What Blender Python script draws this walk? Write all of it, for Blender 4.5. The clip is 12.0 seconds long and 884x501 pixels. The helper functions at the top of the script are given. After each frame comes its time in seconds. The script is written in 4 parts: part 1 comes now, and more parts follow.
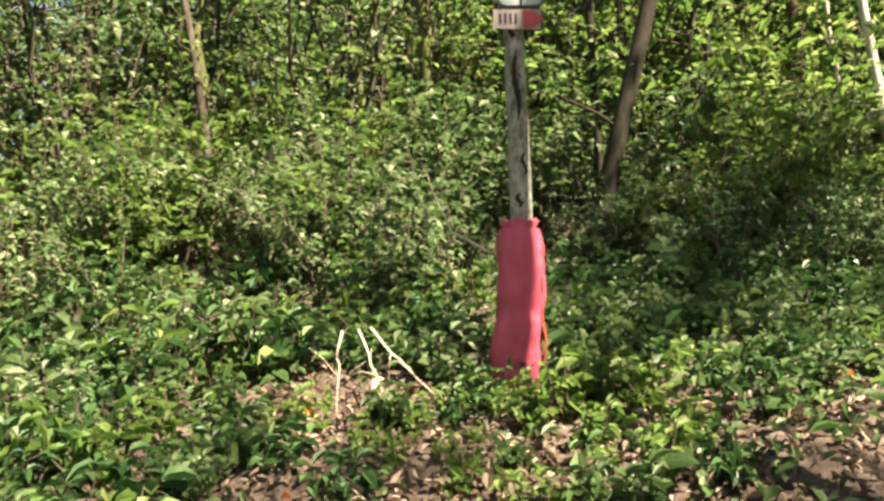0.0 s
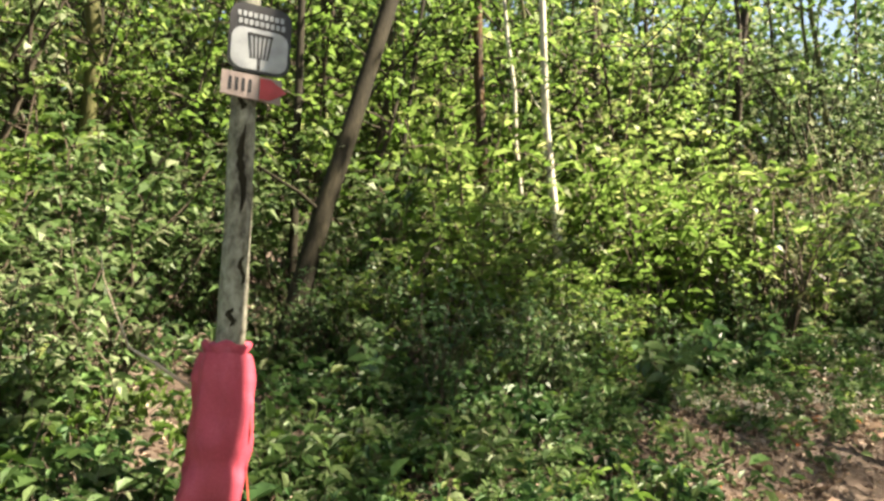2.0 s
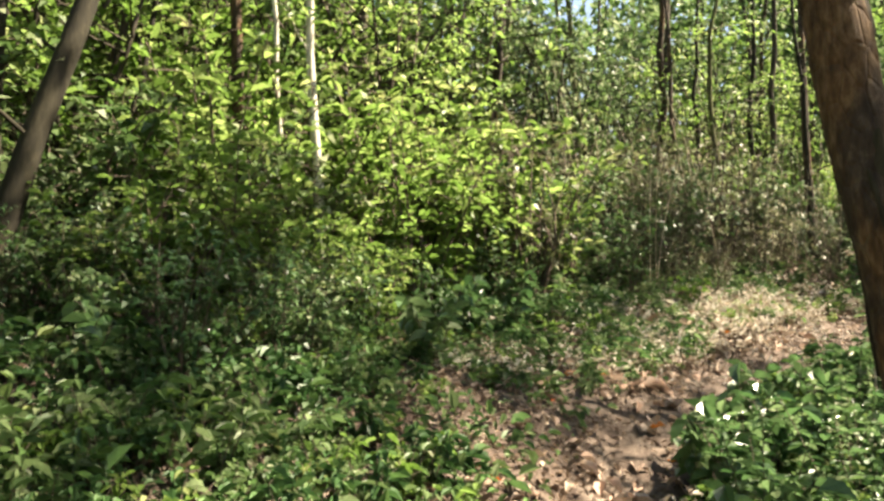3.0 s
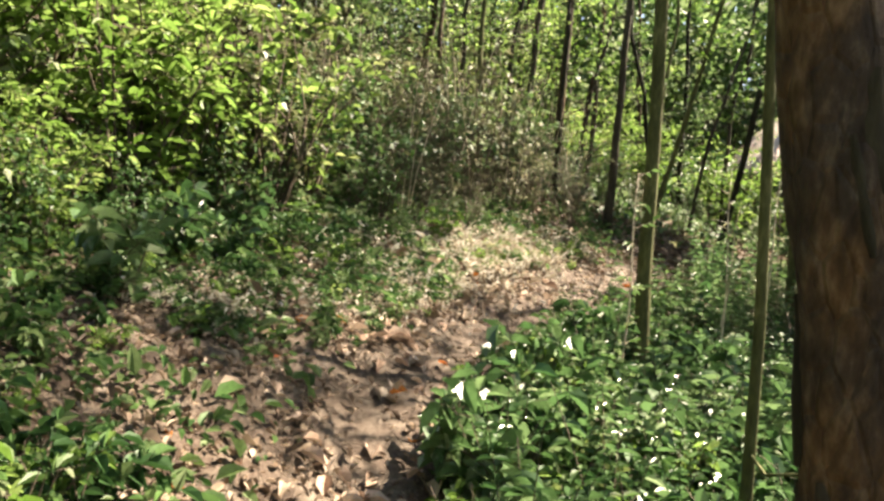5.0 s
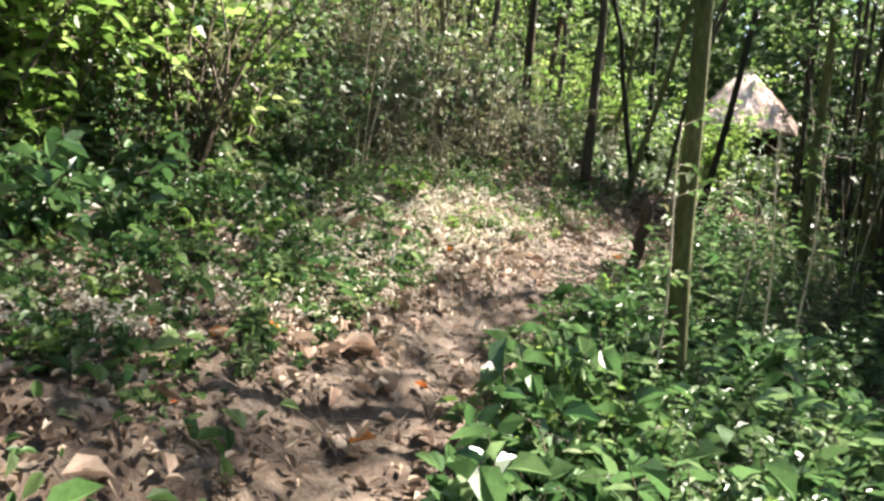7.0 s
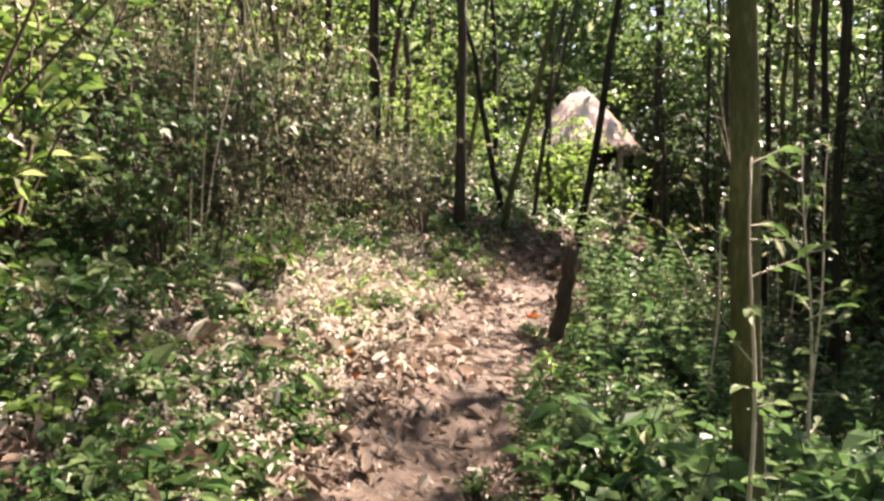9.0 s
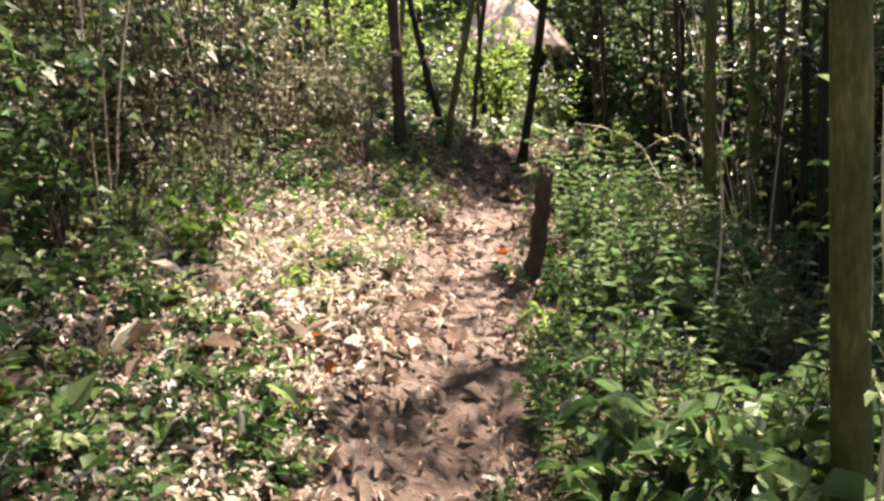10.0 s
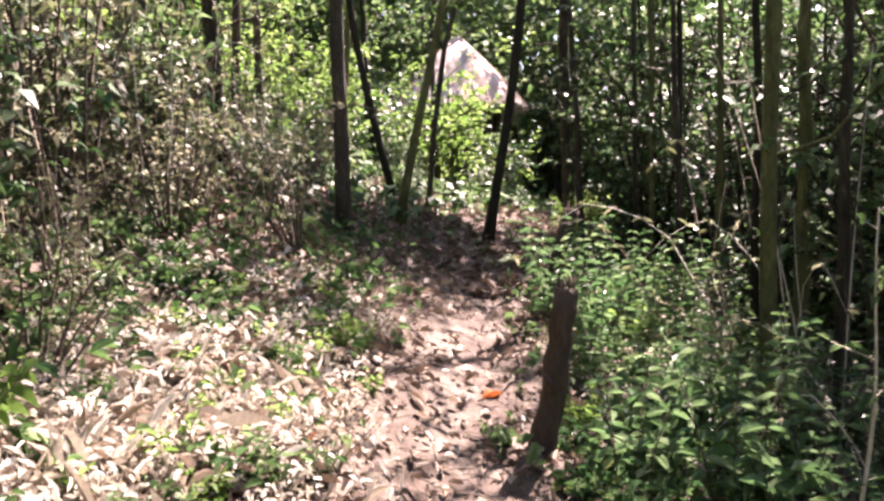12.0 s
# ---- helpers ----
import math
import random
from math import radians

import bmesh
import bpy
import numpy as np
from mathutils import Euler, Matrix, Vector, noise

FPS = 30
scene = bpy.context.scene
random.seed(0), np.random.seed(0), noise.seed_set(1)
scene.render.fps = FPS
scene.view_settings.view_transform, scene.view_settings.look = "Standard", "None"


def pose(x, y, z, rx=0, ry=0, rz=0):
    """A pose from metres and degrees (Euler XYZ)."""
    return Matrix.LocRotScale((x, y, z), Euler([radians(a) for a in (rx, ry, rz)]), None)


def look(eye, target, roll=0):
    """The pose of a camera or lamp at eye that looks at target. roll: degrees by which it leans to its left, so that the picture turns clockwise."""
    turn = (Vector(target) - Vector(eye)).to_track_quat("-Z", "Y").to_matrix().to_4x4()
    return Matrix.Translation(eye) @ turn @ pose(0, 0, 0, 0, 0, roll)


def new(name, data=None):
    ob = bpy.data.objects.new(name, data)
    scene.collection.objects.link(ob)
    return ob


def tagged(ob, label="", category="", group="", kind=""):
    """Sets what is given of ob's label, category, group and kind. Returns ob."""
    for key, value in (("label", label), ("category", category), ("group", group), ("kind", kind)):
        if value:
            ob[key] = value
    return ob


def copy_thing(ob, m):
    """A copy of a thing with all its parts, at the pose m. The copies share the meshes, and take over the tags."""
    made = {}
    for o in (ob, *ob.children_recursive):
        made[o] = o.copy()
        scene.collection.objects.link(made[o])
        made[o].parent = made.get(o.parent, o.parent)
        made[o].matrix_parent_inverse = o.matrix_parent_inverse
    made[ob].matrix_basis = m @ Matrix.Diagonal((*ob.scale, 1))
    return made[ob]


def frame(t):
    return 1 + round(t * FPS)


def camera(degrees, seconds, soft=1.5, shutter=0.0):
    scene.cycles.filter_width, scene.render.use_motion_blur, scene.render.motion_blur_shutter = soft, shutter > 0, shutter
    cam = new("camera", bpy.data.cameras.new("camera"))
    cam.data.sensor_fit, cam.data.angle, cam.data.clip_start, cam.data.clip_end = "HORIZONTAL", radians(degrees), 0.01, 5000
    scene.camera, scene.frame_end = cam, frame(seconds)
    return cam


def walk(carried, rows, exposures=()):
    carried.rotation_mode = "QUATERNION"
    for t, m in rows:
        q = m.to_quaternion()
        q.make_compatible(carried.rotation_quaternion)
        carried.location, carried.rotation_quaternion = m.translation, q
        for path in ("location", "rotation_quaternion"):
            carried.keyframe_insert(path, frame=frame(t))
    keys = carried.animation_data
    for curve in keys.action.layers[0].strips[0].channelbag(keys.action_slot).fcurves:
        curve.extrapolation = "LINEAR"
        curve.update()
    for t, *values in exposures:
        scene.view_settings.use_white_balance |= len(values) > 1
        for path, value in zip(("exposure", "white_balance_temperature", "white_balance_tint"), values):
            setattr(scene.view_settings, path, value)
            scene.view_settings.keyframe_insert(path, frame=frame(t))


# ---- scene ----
cam = camera(60.0, 12.0, soft=2.8)
PATH = [
    (0.0, pose(0.000, 0.000, 1.500, 96.010, 3.980, 0.420)),
    (0.5, pose(-0.142, 0.091, 1.684, 95.460, 5.090, -5.620)),
    (1.0, pose(-0.152, 0.244, 1.749, 95.530, 5.270, -9.640)),
    (1.5, pose(-0.122, 0.506, 1.823, 96.590, 2.760, -16.690)),
    (2.0, pose(-0.175, 0.766, 1.917, 98.510, 1.340, -26.200)),
    (2.5, pose(-0.081, 1.006, 1.904, 96.480, 1.970, -36.150)),
    (4.5, pose(0.713, 1.713, 2.167, 92.110, -2.420, -60.830)),
    (5.0, pose(0.981, 1.905, 2.106, 88.020, -4.660, -63.850)),
    (5.5, pose(1.289, 2.037, 2.111, 85.950, -5.350, -63.640)),
    (6.0, pose(1.624, 2.172, 2.177, 86.080, -3.840, -62.680)),
    (6.5, pose(1.863, 2.418, 2.155, 82.900, -4.780, -64.830)),
    (7.0, pose(2.200, 2.670, 2.149, 85.020, -4.740, -67.880)),
    (9.0, pose(3.712, 3.642, 2.369, 87.600, 0.140, -81.000)),
    (9.5, pose(4.024, 3.863, 2.499, 82.120, 0.720, -87.810)),
    (10.0, pose(4.426, 3.997, 2.547, 80.410, 3.630, -87.160)),
    (10.5, pose(4.848, 4.132, 2.562, 80.210, 3.430, -87.460)),
    (11.0, pose(5.304, 4.162, 2.639, 80.420, 2.400, -88.940)),
    (11.5, pose(5.769, 4.158, 2.697, 81.920, 4.110, -88.670)),
    (12.0, pose(6.300, 4.213, 2.691, 84.230, 2.360, -91.640)),
]
walk(cam, PATH, exposures=((0.0, 2.64, 8000, 12), (5.5, 2.86, 7900, 12), (6.6, 2.92, 7600, 12), (7.0, 2.98, 6800, 13), (9.0, 2.96, 7500, 27), (10.0, 2.98, 7500, 28), (11.5, 3.1, 7500, 31), (12.0, 3.26, 6800, 36)))

# ---- light ----
SUN_DIR = Vector((0.62, -0.42, 0.95)).normalized()
world = bpy.data.worlds.new("sky")
scene.world = world
world.use_nodes = True
wn = world.node_tree
sky = wn.nodes.new("ShaderNodeTexSky")
sky.sky_type, sky.sun_disc = "NISHITA", False
sky.sun_elevation = math.asin(SUN_DIR.z)
sky.sun_rotation = math.atan2(SUN_DIR.x, SUN_DIR.y)
wn.links.new(sky.outputs[0], wn.nodes["Background"].inputs[0])
wn.nodes["Background"].inputs[1].default_value = 0.05
sun_data = bpy.data.lights.new("sun", "SUN")
sun_data.energy, sun_data.angle, sun_data.color = 5.0, radians(0.55), (1.0, 0.95, 0.86)
sun_lamp = new("sun", sun_data)
sun_lamp.matrix_world = look(SUN_DIR * 60, (0, 0, 0))


# ---- materials ----
def nodes_of(name):
    m = bpy.data.materials.new(name)
    m.use_nodes = True
    t = m.node_tree
    return m, t, t.nodes, t.nodes["Principled BSDF"], t.nodes["Material Output"]


def ramp(n, stops):
    r = n.new("ShaderNodeValToRGB")
    el = r.color_ramp.elements
    while len(el) < len(stops):
        el.new(0.5)
    for e, (p, c) in zip(el, stops):
        e.position, e.color = p, (*c, 1)
    return r


def leaf_material(name, stops, rough=0.42, through_light=0.4, scale=60.0, gloss=0.28):
    """Leaf: colour from leaf to leaf and plant to plant, veined mottling, light through the blade."""
    m, t, n, p, out = nodes_of(name)
    geo, info = n.new("ShaderNodeNewGeometry"), n.new("ShaderNodeObjectInfo")
    add = n.new("ShaderNodeMath")
    add.operation = "MULTIPLY_ADD"
    t.links.new(info.outputs["Random"], add.inputs[0])
    add.inputs[1].default_value = 0.35
    sub = n.new("ShaderNodeMath")
    sub.operation = "MULTIPLY_ADD"
    t.links.new(geo.outputs["Random Per Island"], sub.inputs[0])
    sub.inputs[1].default_value, sub.inputs[2].default_value = 0.75, -0.05
    t.links.new(sub.outputs[0], add.inputs[2])
    r = ramp(n, stops)
    t.links.new(add.outputs[0], r.inputs[0])
    tc = n.new("ShaderNodeTexCoord")
    nz = n.new("ShaderNodeTexNoise")
    nz.inputs["Scale"].default_value, nz.inputs["Detail"].default_value = scale, 3
    t.links.new(tc.outputs["Object"], nz.inputs["Vector"])
    mix = n.new("ShaderNodeMix")
    mix.data_type, mix.blend_type = "RGBA", "OVERLAY"
    mix.inputs[0].default_value = 0.45
    t.links.new(r.outputs[0], mix.inputs[6])
    t.links.new(nz.outputs[0], mix.inputs[7])
    hs = n.new("ShaderNodeHueSaturation")
    hs.inputs["Saturation"].default_value = 1.02
    t.links.new(mix.outputs[2], hs.inputs["Color"])
    t.links.new(hs.outputs[0], p.inputs["Base Color"])
    p.inputs["Roughness"].default_value = rough
    p.inputs["Specular IOR Level"].default_value = gloss
    tr = n.new("ShaderNodeBsdfTranslucent")
    t.links.new(hs.outputs[0], tr.inputs["Color"])
    ms = n.new("ShaderNodeMixShader")
    ms.inputs[0].default_value = through_light
    t.links.new(p.outputs[0], ms.inputs[1])
    t.links.new(tr.outputs[0], ms.inputs[2])
    t.links.new(ms.outputs[0], out.inputs[0])
    return m


def rough_material(name, stops, scale=8.0, fine=60.0, bump=0.5, rough=0.9, stretch=(1, 1, 1), dist=0.01):
    """Bark, soil, thatch: two scales of noise for colour, both for relief."""
    m, t, n, p, out = nodes_of(name)
    tc, mp = n.new("ShaderNodeTexCoord"), n.new("ShaderNodeMapping")
    mp.inputs["Scale"].default_value = stretch
    t.links.new(tc.outputs["Object"], mp.inputs[0])
    a, b = n.new("ShaderNodeTexNoise"), n.new("ShaderNodeTexNoise")
    for q, s in ((a, scale), (b, fine)):
        q.inputs["Scale"].default_value, q.inputs["Detail"].default_value = s, 5
        q.inputs["Roughness"].default_value = 0.65
        t.links.new(mp.outputs[0], q.inputs["Vector"])
    mx = n.new("ShaderNodeMix")
    mx.inputs[0].default_value = 0.42
    t.links.new(a.outputs[0], mx.inputs[2])
    t.links.new(b.outputs[0], mx.inputs[3])
    r = ramp(n, stops)
    t.links.new(mx.outputs[0], r.inputs[0])
    t.links.new(r.outputs[0], p.inputs["Base Color"])
    bp = n.new("ShaderNodeBump")
    bp.inputs["Strength"].default_value, bp.inputs["Distance"].default_value = bump, dist
    t.links.new(mx.outputs[0], bp.inputs["Height"])
    t.links.new(bp.outputs[0], p.inputs["Normal"])
    p.inputs["Roughness"].default_value = rough
    p.inputs["Specular IOR Level"].default_value = 0.25
    return m


def paint_material(name, colour, rough=0.5):
    m, t, n, p, out = nodes_of(name)
    nz = n.new("ShaderNodeTexNoise")
    nz.inputs["Scale"].default_value, nz.inputs["Detail"].default_value = 14, 6
    tc = n.new("ShaderNodeTexCoord")
    t.links.new(tc.outputs["Object"], nz.inputs["Vector"])
    dark = tuple(c * 0.72 for c in colour)
    r = ramp(n, ((0.35, dark), (0.6, colour)))
    t.links.new(nz.outputs[0], r.inputs[0])
    t.links.new(r.outputs[0], p.inputs["Base Color"])
    p.inputs["Roughness"].default_value = rough
    return m


def patchy_bark(name):
    """Dark flaking bark with broad rusty patches where the outer layer has come off."""
    m, t, n, p, out = nodes_of(name)
    tc, mp = n.new("ShaderNodeTexCoord"), n.new("ShaderNodeMapping")
    mp.inputs["Scale"].default_value = (1, 1, 0.45)
    t.links.new(tc.outputs["Object"], mp.inputs[0])
    broad, fine, cell = n.new("ShaderNodeTexNoise"), n.new("ShaderNodeTexNoise"), n.new("ShaderNodeTexVoronoi")
    for q, sc in ((broad, 3.2), (fine, 38.0)):
        q.inputs["Scale"].default_value, q.inputs["Detail"].default_value = sc, 6
        q.inputs["Roughness"].default_value = 0.6
        t.links.new(mp.outputs[0], q.inputs["Vector"])
    cell.feature = "DISTANCE_TO_EDGE"
    cell.inputs["Scale"].default_value = 22
    t.links.new(mp.outputs[0], cell.inputs["Vector"])
    dark = ramp(n, ((0.3, (0.02, 0.014, 0.01)), (0.55, (0.05, 0.036, 0.025)), (0.75, (0.11, 0.085, 0.06))))
    rust = ramp(n, ((0.3, (0.045, 0.026, 0.013)), (0.5, (0.095, 0.054, 0.025)), (0.72, (0.19, 0.125, 0.07))))
    t.links.new(fine.outputs[0], dark.inputs[0])
    t.links.new(fine.outputs[0], rust.inputs[0])
    mask = ramp(n, ((0.5, (0, 0, 0)), (0.6, (1, 1, 1))))
    t.links.new(broad.outputs[0], mask.inputs[0])
    mix = n.new("ShaderNodeMix")
    mix.data_type = "RGBA"
    t.links.new(mask.outputs[0], mix.inputs[0])
    t.links.new(dark.outputs[0], mix.inputs[6])
    t.links.new(rust.outputs[0], mix.inputs[7])
    t.links.new(mix.outputs[2], p.inputs["Base Color"])
    edge = ramp(n, ((0.0, (0, 0, 0)), (0.12, (1, 1, 1))))
    t.links.new(cell.outputs[0], edge.inputs[0])
    both = n.new("ShaderNodeMath")
    both.operation = "MULTIPLY_ADD"
    both.inputs[1].default_value = 0.5
    t.links.new(edge.outputs[0], both.inputs[0])
    t.links.new(fine.outputs[0], both.inputs[2])
    bp = n.new("ShaderNodeBump")
    bp.inputs["Strength"].default_value, bp.inputs["Distance"].default_value = 0.9, 0.012
    t.links.new(both.outputs[0], bp.inputs["Height"])
    t.links.new(bp.outputs[0], p.inputs["Normal"])
    p.inputs["Roughness"].default_value = 0.9
    p.inputs["Specular IOR Level"].default_value = 0.2
    return m


LEAF_MID = leaf_material("leaf_mid_green", ((0.0, (0.027, 0.06, 0.02)), (0.45, (0.075, 0.135, 0.042)), (0.8, (0.15, 0.205, 0.095)), (1.0, (0.31, 0.34, 0.22))), rough=0.5, through_light=0.46)
LEAF_BRIGHT = leaf_material("leaf_yellow_green", ((0.0, (0.06, 0.12, 0.02)), (0.5, (0.125, 0.21, 0.05)), (0.85, (0.21, 0.29, 0.09)), (1.0, (0.33, 0.36, 0.16))), rough=0.5, through_light=0.58)
# darker copy of the leaf green, with the undergrowth's shade put into the colour
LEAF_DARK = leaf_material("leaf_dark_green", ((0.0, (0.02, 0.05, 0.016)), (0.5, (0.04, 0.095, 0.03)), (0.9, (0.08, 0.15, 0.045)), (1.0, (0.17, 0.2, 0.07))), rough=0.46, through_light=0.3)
LEAF_OLIVE = leaf_material("leaf_olive", ((0.0, (0.05, 0.04, 0.02)), (0.35, (0.07, 0.085, 0.035)), (0.7, (0.15, 0.16, 0.08)), (1.0, (0.36, 0.33, 0.22))), rough=0.5, through_light=0.35)
LEAF_LITTER = leaf_material("leaf_litter", ((0.0, (0.05, 0.034, 0.024)), (0.45, (0.15, 0.105, 0.074)), (0.75, (0.33, 0.255, 0.19)), (1.0, (0.62, 0.54, 0.45))), rough=0.65, through_light=0.1)
LEAF_PALE = leaf_material("leaf_litter_pale", ((0.0, (0.13, 0.08, 0.055)), (0.4, (0.29, 0.2, 0.15)), (0.75, (0.42, 0.32, 0.25)), (1.0, (0.54, 0.45, 0.37))), rough=0.7, through_light=0.15)
LEAF_GLOSSY = leaf_material("leaf_glossy", ((0.0, (0.03, 0.08, 0.025)), (0.5, (0.08, 0.15, 0.055)), (0.85, (0.15, 0.22, 0.1)), (1.0, (0.26, 0.32, 0.2))), rough=0.33, gloss=0.7)
# straw tones raised towards white, putting part of the sun's brightness into the colour
LEAF_STRAW = leaf_material("leaf_straw", ((0.0, (0.15, 0.105, 0.07)), (0.35, (0.42, 0.37, 0.29)), (0.7, (0.63, 0.59, 0.51)), (1.0, (0.78, 0.76, 0.7))), rough=0.6, through_light=0.25)
LEAF_ORANGE = leaf_material("leaf_orange", ((0.0, (0.35, 0.10, 0.03)), (1.0, (0.55, 0.22, 0.05))), rough=0.55, through_light=0.3)
SOIL = rough_material("soil", ((0.34, (0.022, 0.014, 0.01)), (0.46, (0.058, 0.039, 0.028)), (0.56, (0.1, 0.077, 0.059)), (0.7, (0.22, 0.18, 0.145))), scale=5, fine=55, bump=0.9, dist=0.03)
BARK = rough_material("bark_grey_brown", ((0.34, (0.013, 0.01, 0.007)), (0.52, (0.045, 0.036, 0.024)), (0.7, (0.14, 0.12, 0.09))), scale=7, fine=45, stretch=(1, 1, 0.25), bump=0.9)
BARK_RED = patchy_bark("bark_red_brown")
BARK_PALE = rough_material("bark_pale", ((0.28, (0.14, 0.125, 0.09)), (0.5, (0.4, 0.38, 0.31)), (0.75, (0.62, 0.6, 0.52))), scale=6, fine=40, stretch=(1, 1, 0.4), bump=0.5)
BARK_MOSS = rough_material("bark_moss", ((0.34, (0.026, 0.028, 0.01)), (0.52, (0.078, 0.08, 0.028)), (0.7, (0.2, 0.19, 0.09))), scale=7, fine=45, stretch=(1, 1, 0.3), bump=0.8)
POST_WOOD = rough_material("weathered_post_wood", ((0.36, (0.03, 0.027, 0.022)), (0.45, (0.14, 0.135, 0.105)), (0.54, (0.25, 0.25, 0.2)), (0.68, (0.42, 0.43, 0.36))), scale=9, fine=45, stretch=(1, 1, 0.6), bump=0.7)
TWIG = rough_material("twig", ((0.3, (0.03, 0.023, 0.017)), (0.7, (0.13, 0.1, 0.075))), scale=10, fine=60, bump=0.4)
TWIG_PALE = rough_material("twig_pale", ((0.3, (0.3, 0.24, 0.17)), (0.7, (0.55, 0.48, 0.38))), scale=10, fine=60, bump=0.4)
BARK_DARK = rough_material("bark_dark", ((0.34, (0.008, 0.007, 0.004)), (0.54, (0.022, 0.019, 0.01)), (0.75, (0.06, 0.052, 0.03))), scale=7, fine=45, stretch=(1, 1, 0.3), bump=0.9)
STUMP = rough_material("stump_bark", ((0.3, (0.02, 0.014, 0.01)), (0.55, (0.065, 0.045, 0.03)), (0.78, (0.17, 0.12, 0.08))), scale=8, fine=40, stretch=(1, 1, 0.3), bump=1.0, dist=0.02)
THATCH = rough_material("thatch_straw", ((0.3, (0.48, 0.37, 0.32)), (0.5, (0.68, 0.56, 0.5)), (0.75, (0.8, 0.71, 0.66))), scale=2.2, fine=34, stretch=(1, 1, 0.35), bump=1.0, dist=0.05)
HUT_WOOD = rough_material("hut_wood", ((0.3, (0.14, 0.1, 0.07)), (0.7, (0.38, 0.3, 0.22))), scale=6, fine=30, stretch=(1, 1, 0.2), bump=0.6)
CLOTH = rough_material("red_cloth", ((0.3, (0.32, 0.04, 0.06)), (0.55, (0.45, 0.07, 0.11)), (0.8, (0.55, 0.14, 0.2))), scale=7, fine=120, bump=0.25, rough=0.5, dist=0.006)
CLOTH_DARK = rough_material("red_cloth_worn", ((0.3, (0.16, 0.02, 0.015)), (0.7, (0.36, 0.06, 0.04))), scale=9, fine=120, bump=0.25, rough=0.75, dist=0.004)
# the sign's white and tan are darkened here to put shade into the paint
SIGN_WHITE_SHADED = paint_material("sign_white_shaded", (0.36, 0.39, 0.41), 0.4)
SIGN_BLACK = paint_material("sign_black", (0.02, 0.02, 0.022), 0.4)
SIGN_RED = paint_material("sign_red", (0.45, 0.04, 0.05), 0.4)
SIGN_TAN_SHADED = paint_material("sign_tan_shaded", (0.33, 0.26, 0.24), 0.5)


# ---- geometry helpers ----
class Geo:
    """Collects vertices and faces of one mesh."""

    def __init__(self):
        self.v, self.f, self.n = [], [], 0

    def add(self, verts, faces):
        self.v.append(np.asarray(verts, dtype=float).reshape(-1, 3))
        k = self.n
        self.f.extend([tuple(i + k for i in q) for q in faces])
        self.n += len(self.v[-1])

    def tube(self, pts, radii, sides=6, rough=0.0, rng=None, cap=True):
        pts = np.asarray(pts, dtype=float)
        m = len(pts)
        tang = np.gradient(pts, axis=0)
        tang /= np.linalg.norm(tang, axis=1)[:, None] + 1e-9
        ref = np.array([1.0, 0, 0]) if abs(tang[0][0]) < 0.8 else np.array([0, 1.0, 0])
        rings = []
        for i in range(m):
            a = np.cross(tang[i], ref)
            a /= np.linalg.norm(a)
            b = np.cross(tang[i], a)
            ang = np.arange(sides) * 2 * math.pi / sides
            r = np.full(sides, radii[i])
            if rough and rng is not None:
                r = r * (1 + rng.uniform(-rough, rough, sides))
            rings.append(pts[i] + np.outer(np.cos(ang) * r, a) + np.outer(np.sin(ang) * r, b))
        faces = []
        for i in range(m - 1):
            for j in range(sides):
                k = (j + 1) % sides
                faces.append((i * sides + j, (i + 1) * sides + j, (i + 1) * sides + k, i * sides + k))
        if cap:
            faces.append(tuple(range(sides)))
            faces.append(tuple((m - 1) * sides + j for j in reversed(range(sides))))
        self.add(np.concatenate(rings), faces)

    def leaves(self, P, D, N, L, W, fold=0.25, droop=0.25, plain=False):
        """A folded blade with six corners (plain: four) at each point P, along D, facing N."""
        P, D, N = (np.asarray(q, dtype=float) for q in (P, D, N))
        c = len(P)
        if not c:
            return
        D = D / (np.linalg.norm(D, axis=1)[:, None] + 1e-9)
        S = np.cross(D, N)
        S /= np.linalg.norm(S, axis=1)[:, None] + 1e-9
        N = np.cross(S, D)
        L, W = np.broadcast_to(L, c)[:, None], np.broadcast_to(W, c)[:, None]
        fo = W * fold
        if plain:
            v = np.stack([P, P + D * L * 0.45 + S * W * 0.5 + N * fo, P + D * L - N * L * droop, P + D * L * 0.45 - S * W * 0.5 + N * fo], axis=1)
            self.add(v.reshape(-1, 3), [(k, k + 3, k + 2, k + 1) for k in range(0, 4 * c, 4)])
            return
        v = np.stack([P,
                      P + D * L * 0.28 + S * W * 0.42 + N * fo,
                      P + D * L * 0.66 + S * W * 0.36 + N * (fo - L * droop * 0.3),
                      P + D * L - N * L * droop,
                      P + D * L * 0.66 - S * W * 0.36 + N * (fo - L * droop * 0.3),
                      P + D * L * 0.28 - S * W * 0.42 + N * fo], axis=1).reshape(-1, 3)
        faces = []
        for k in range(0, 6 * c, 6):
            faces.append((k, k + 3, k + 2, k + 1))
            faces.append((k, k + 5, k + 4, k + 3))
        self.add(v, faces)

    def mesh(self, name, material, smooth=True):
        me = bpy.data.meshes.new(name)
        me.from_pydata(np.concatenate(self.v).tolist(), [], self.f)
        me.materials.append(material)
        if smooth:
            me.polygons.foreach_set("use_smooth", [True] * len(me.polygons))
        me.update()
        return me


def part(name, me, parent=None, label="", m=None):
    ob = new(name, me)
    if parent is not None:
        ob.parent = parent
    if m is not None:
        ob.matrix_basis = m
    return tagged(ob, label)


def thing(name, label, category, m=None, group="", kind=""):
    ob = new(name)
    ob.empty_display_size = 0.1
    if m is not None:
        ob.matrix_basis = m
    return tagged(ob, label, category, group, kind)


def unit(rng, c):
    v = rng.normal(size=(c, 3))
    return v / np.linalg.norm(v, axis=1)[:, None]


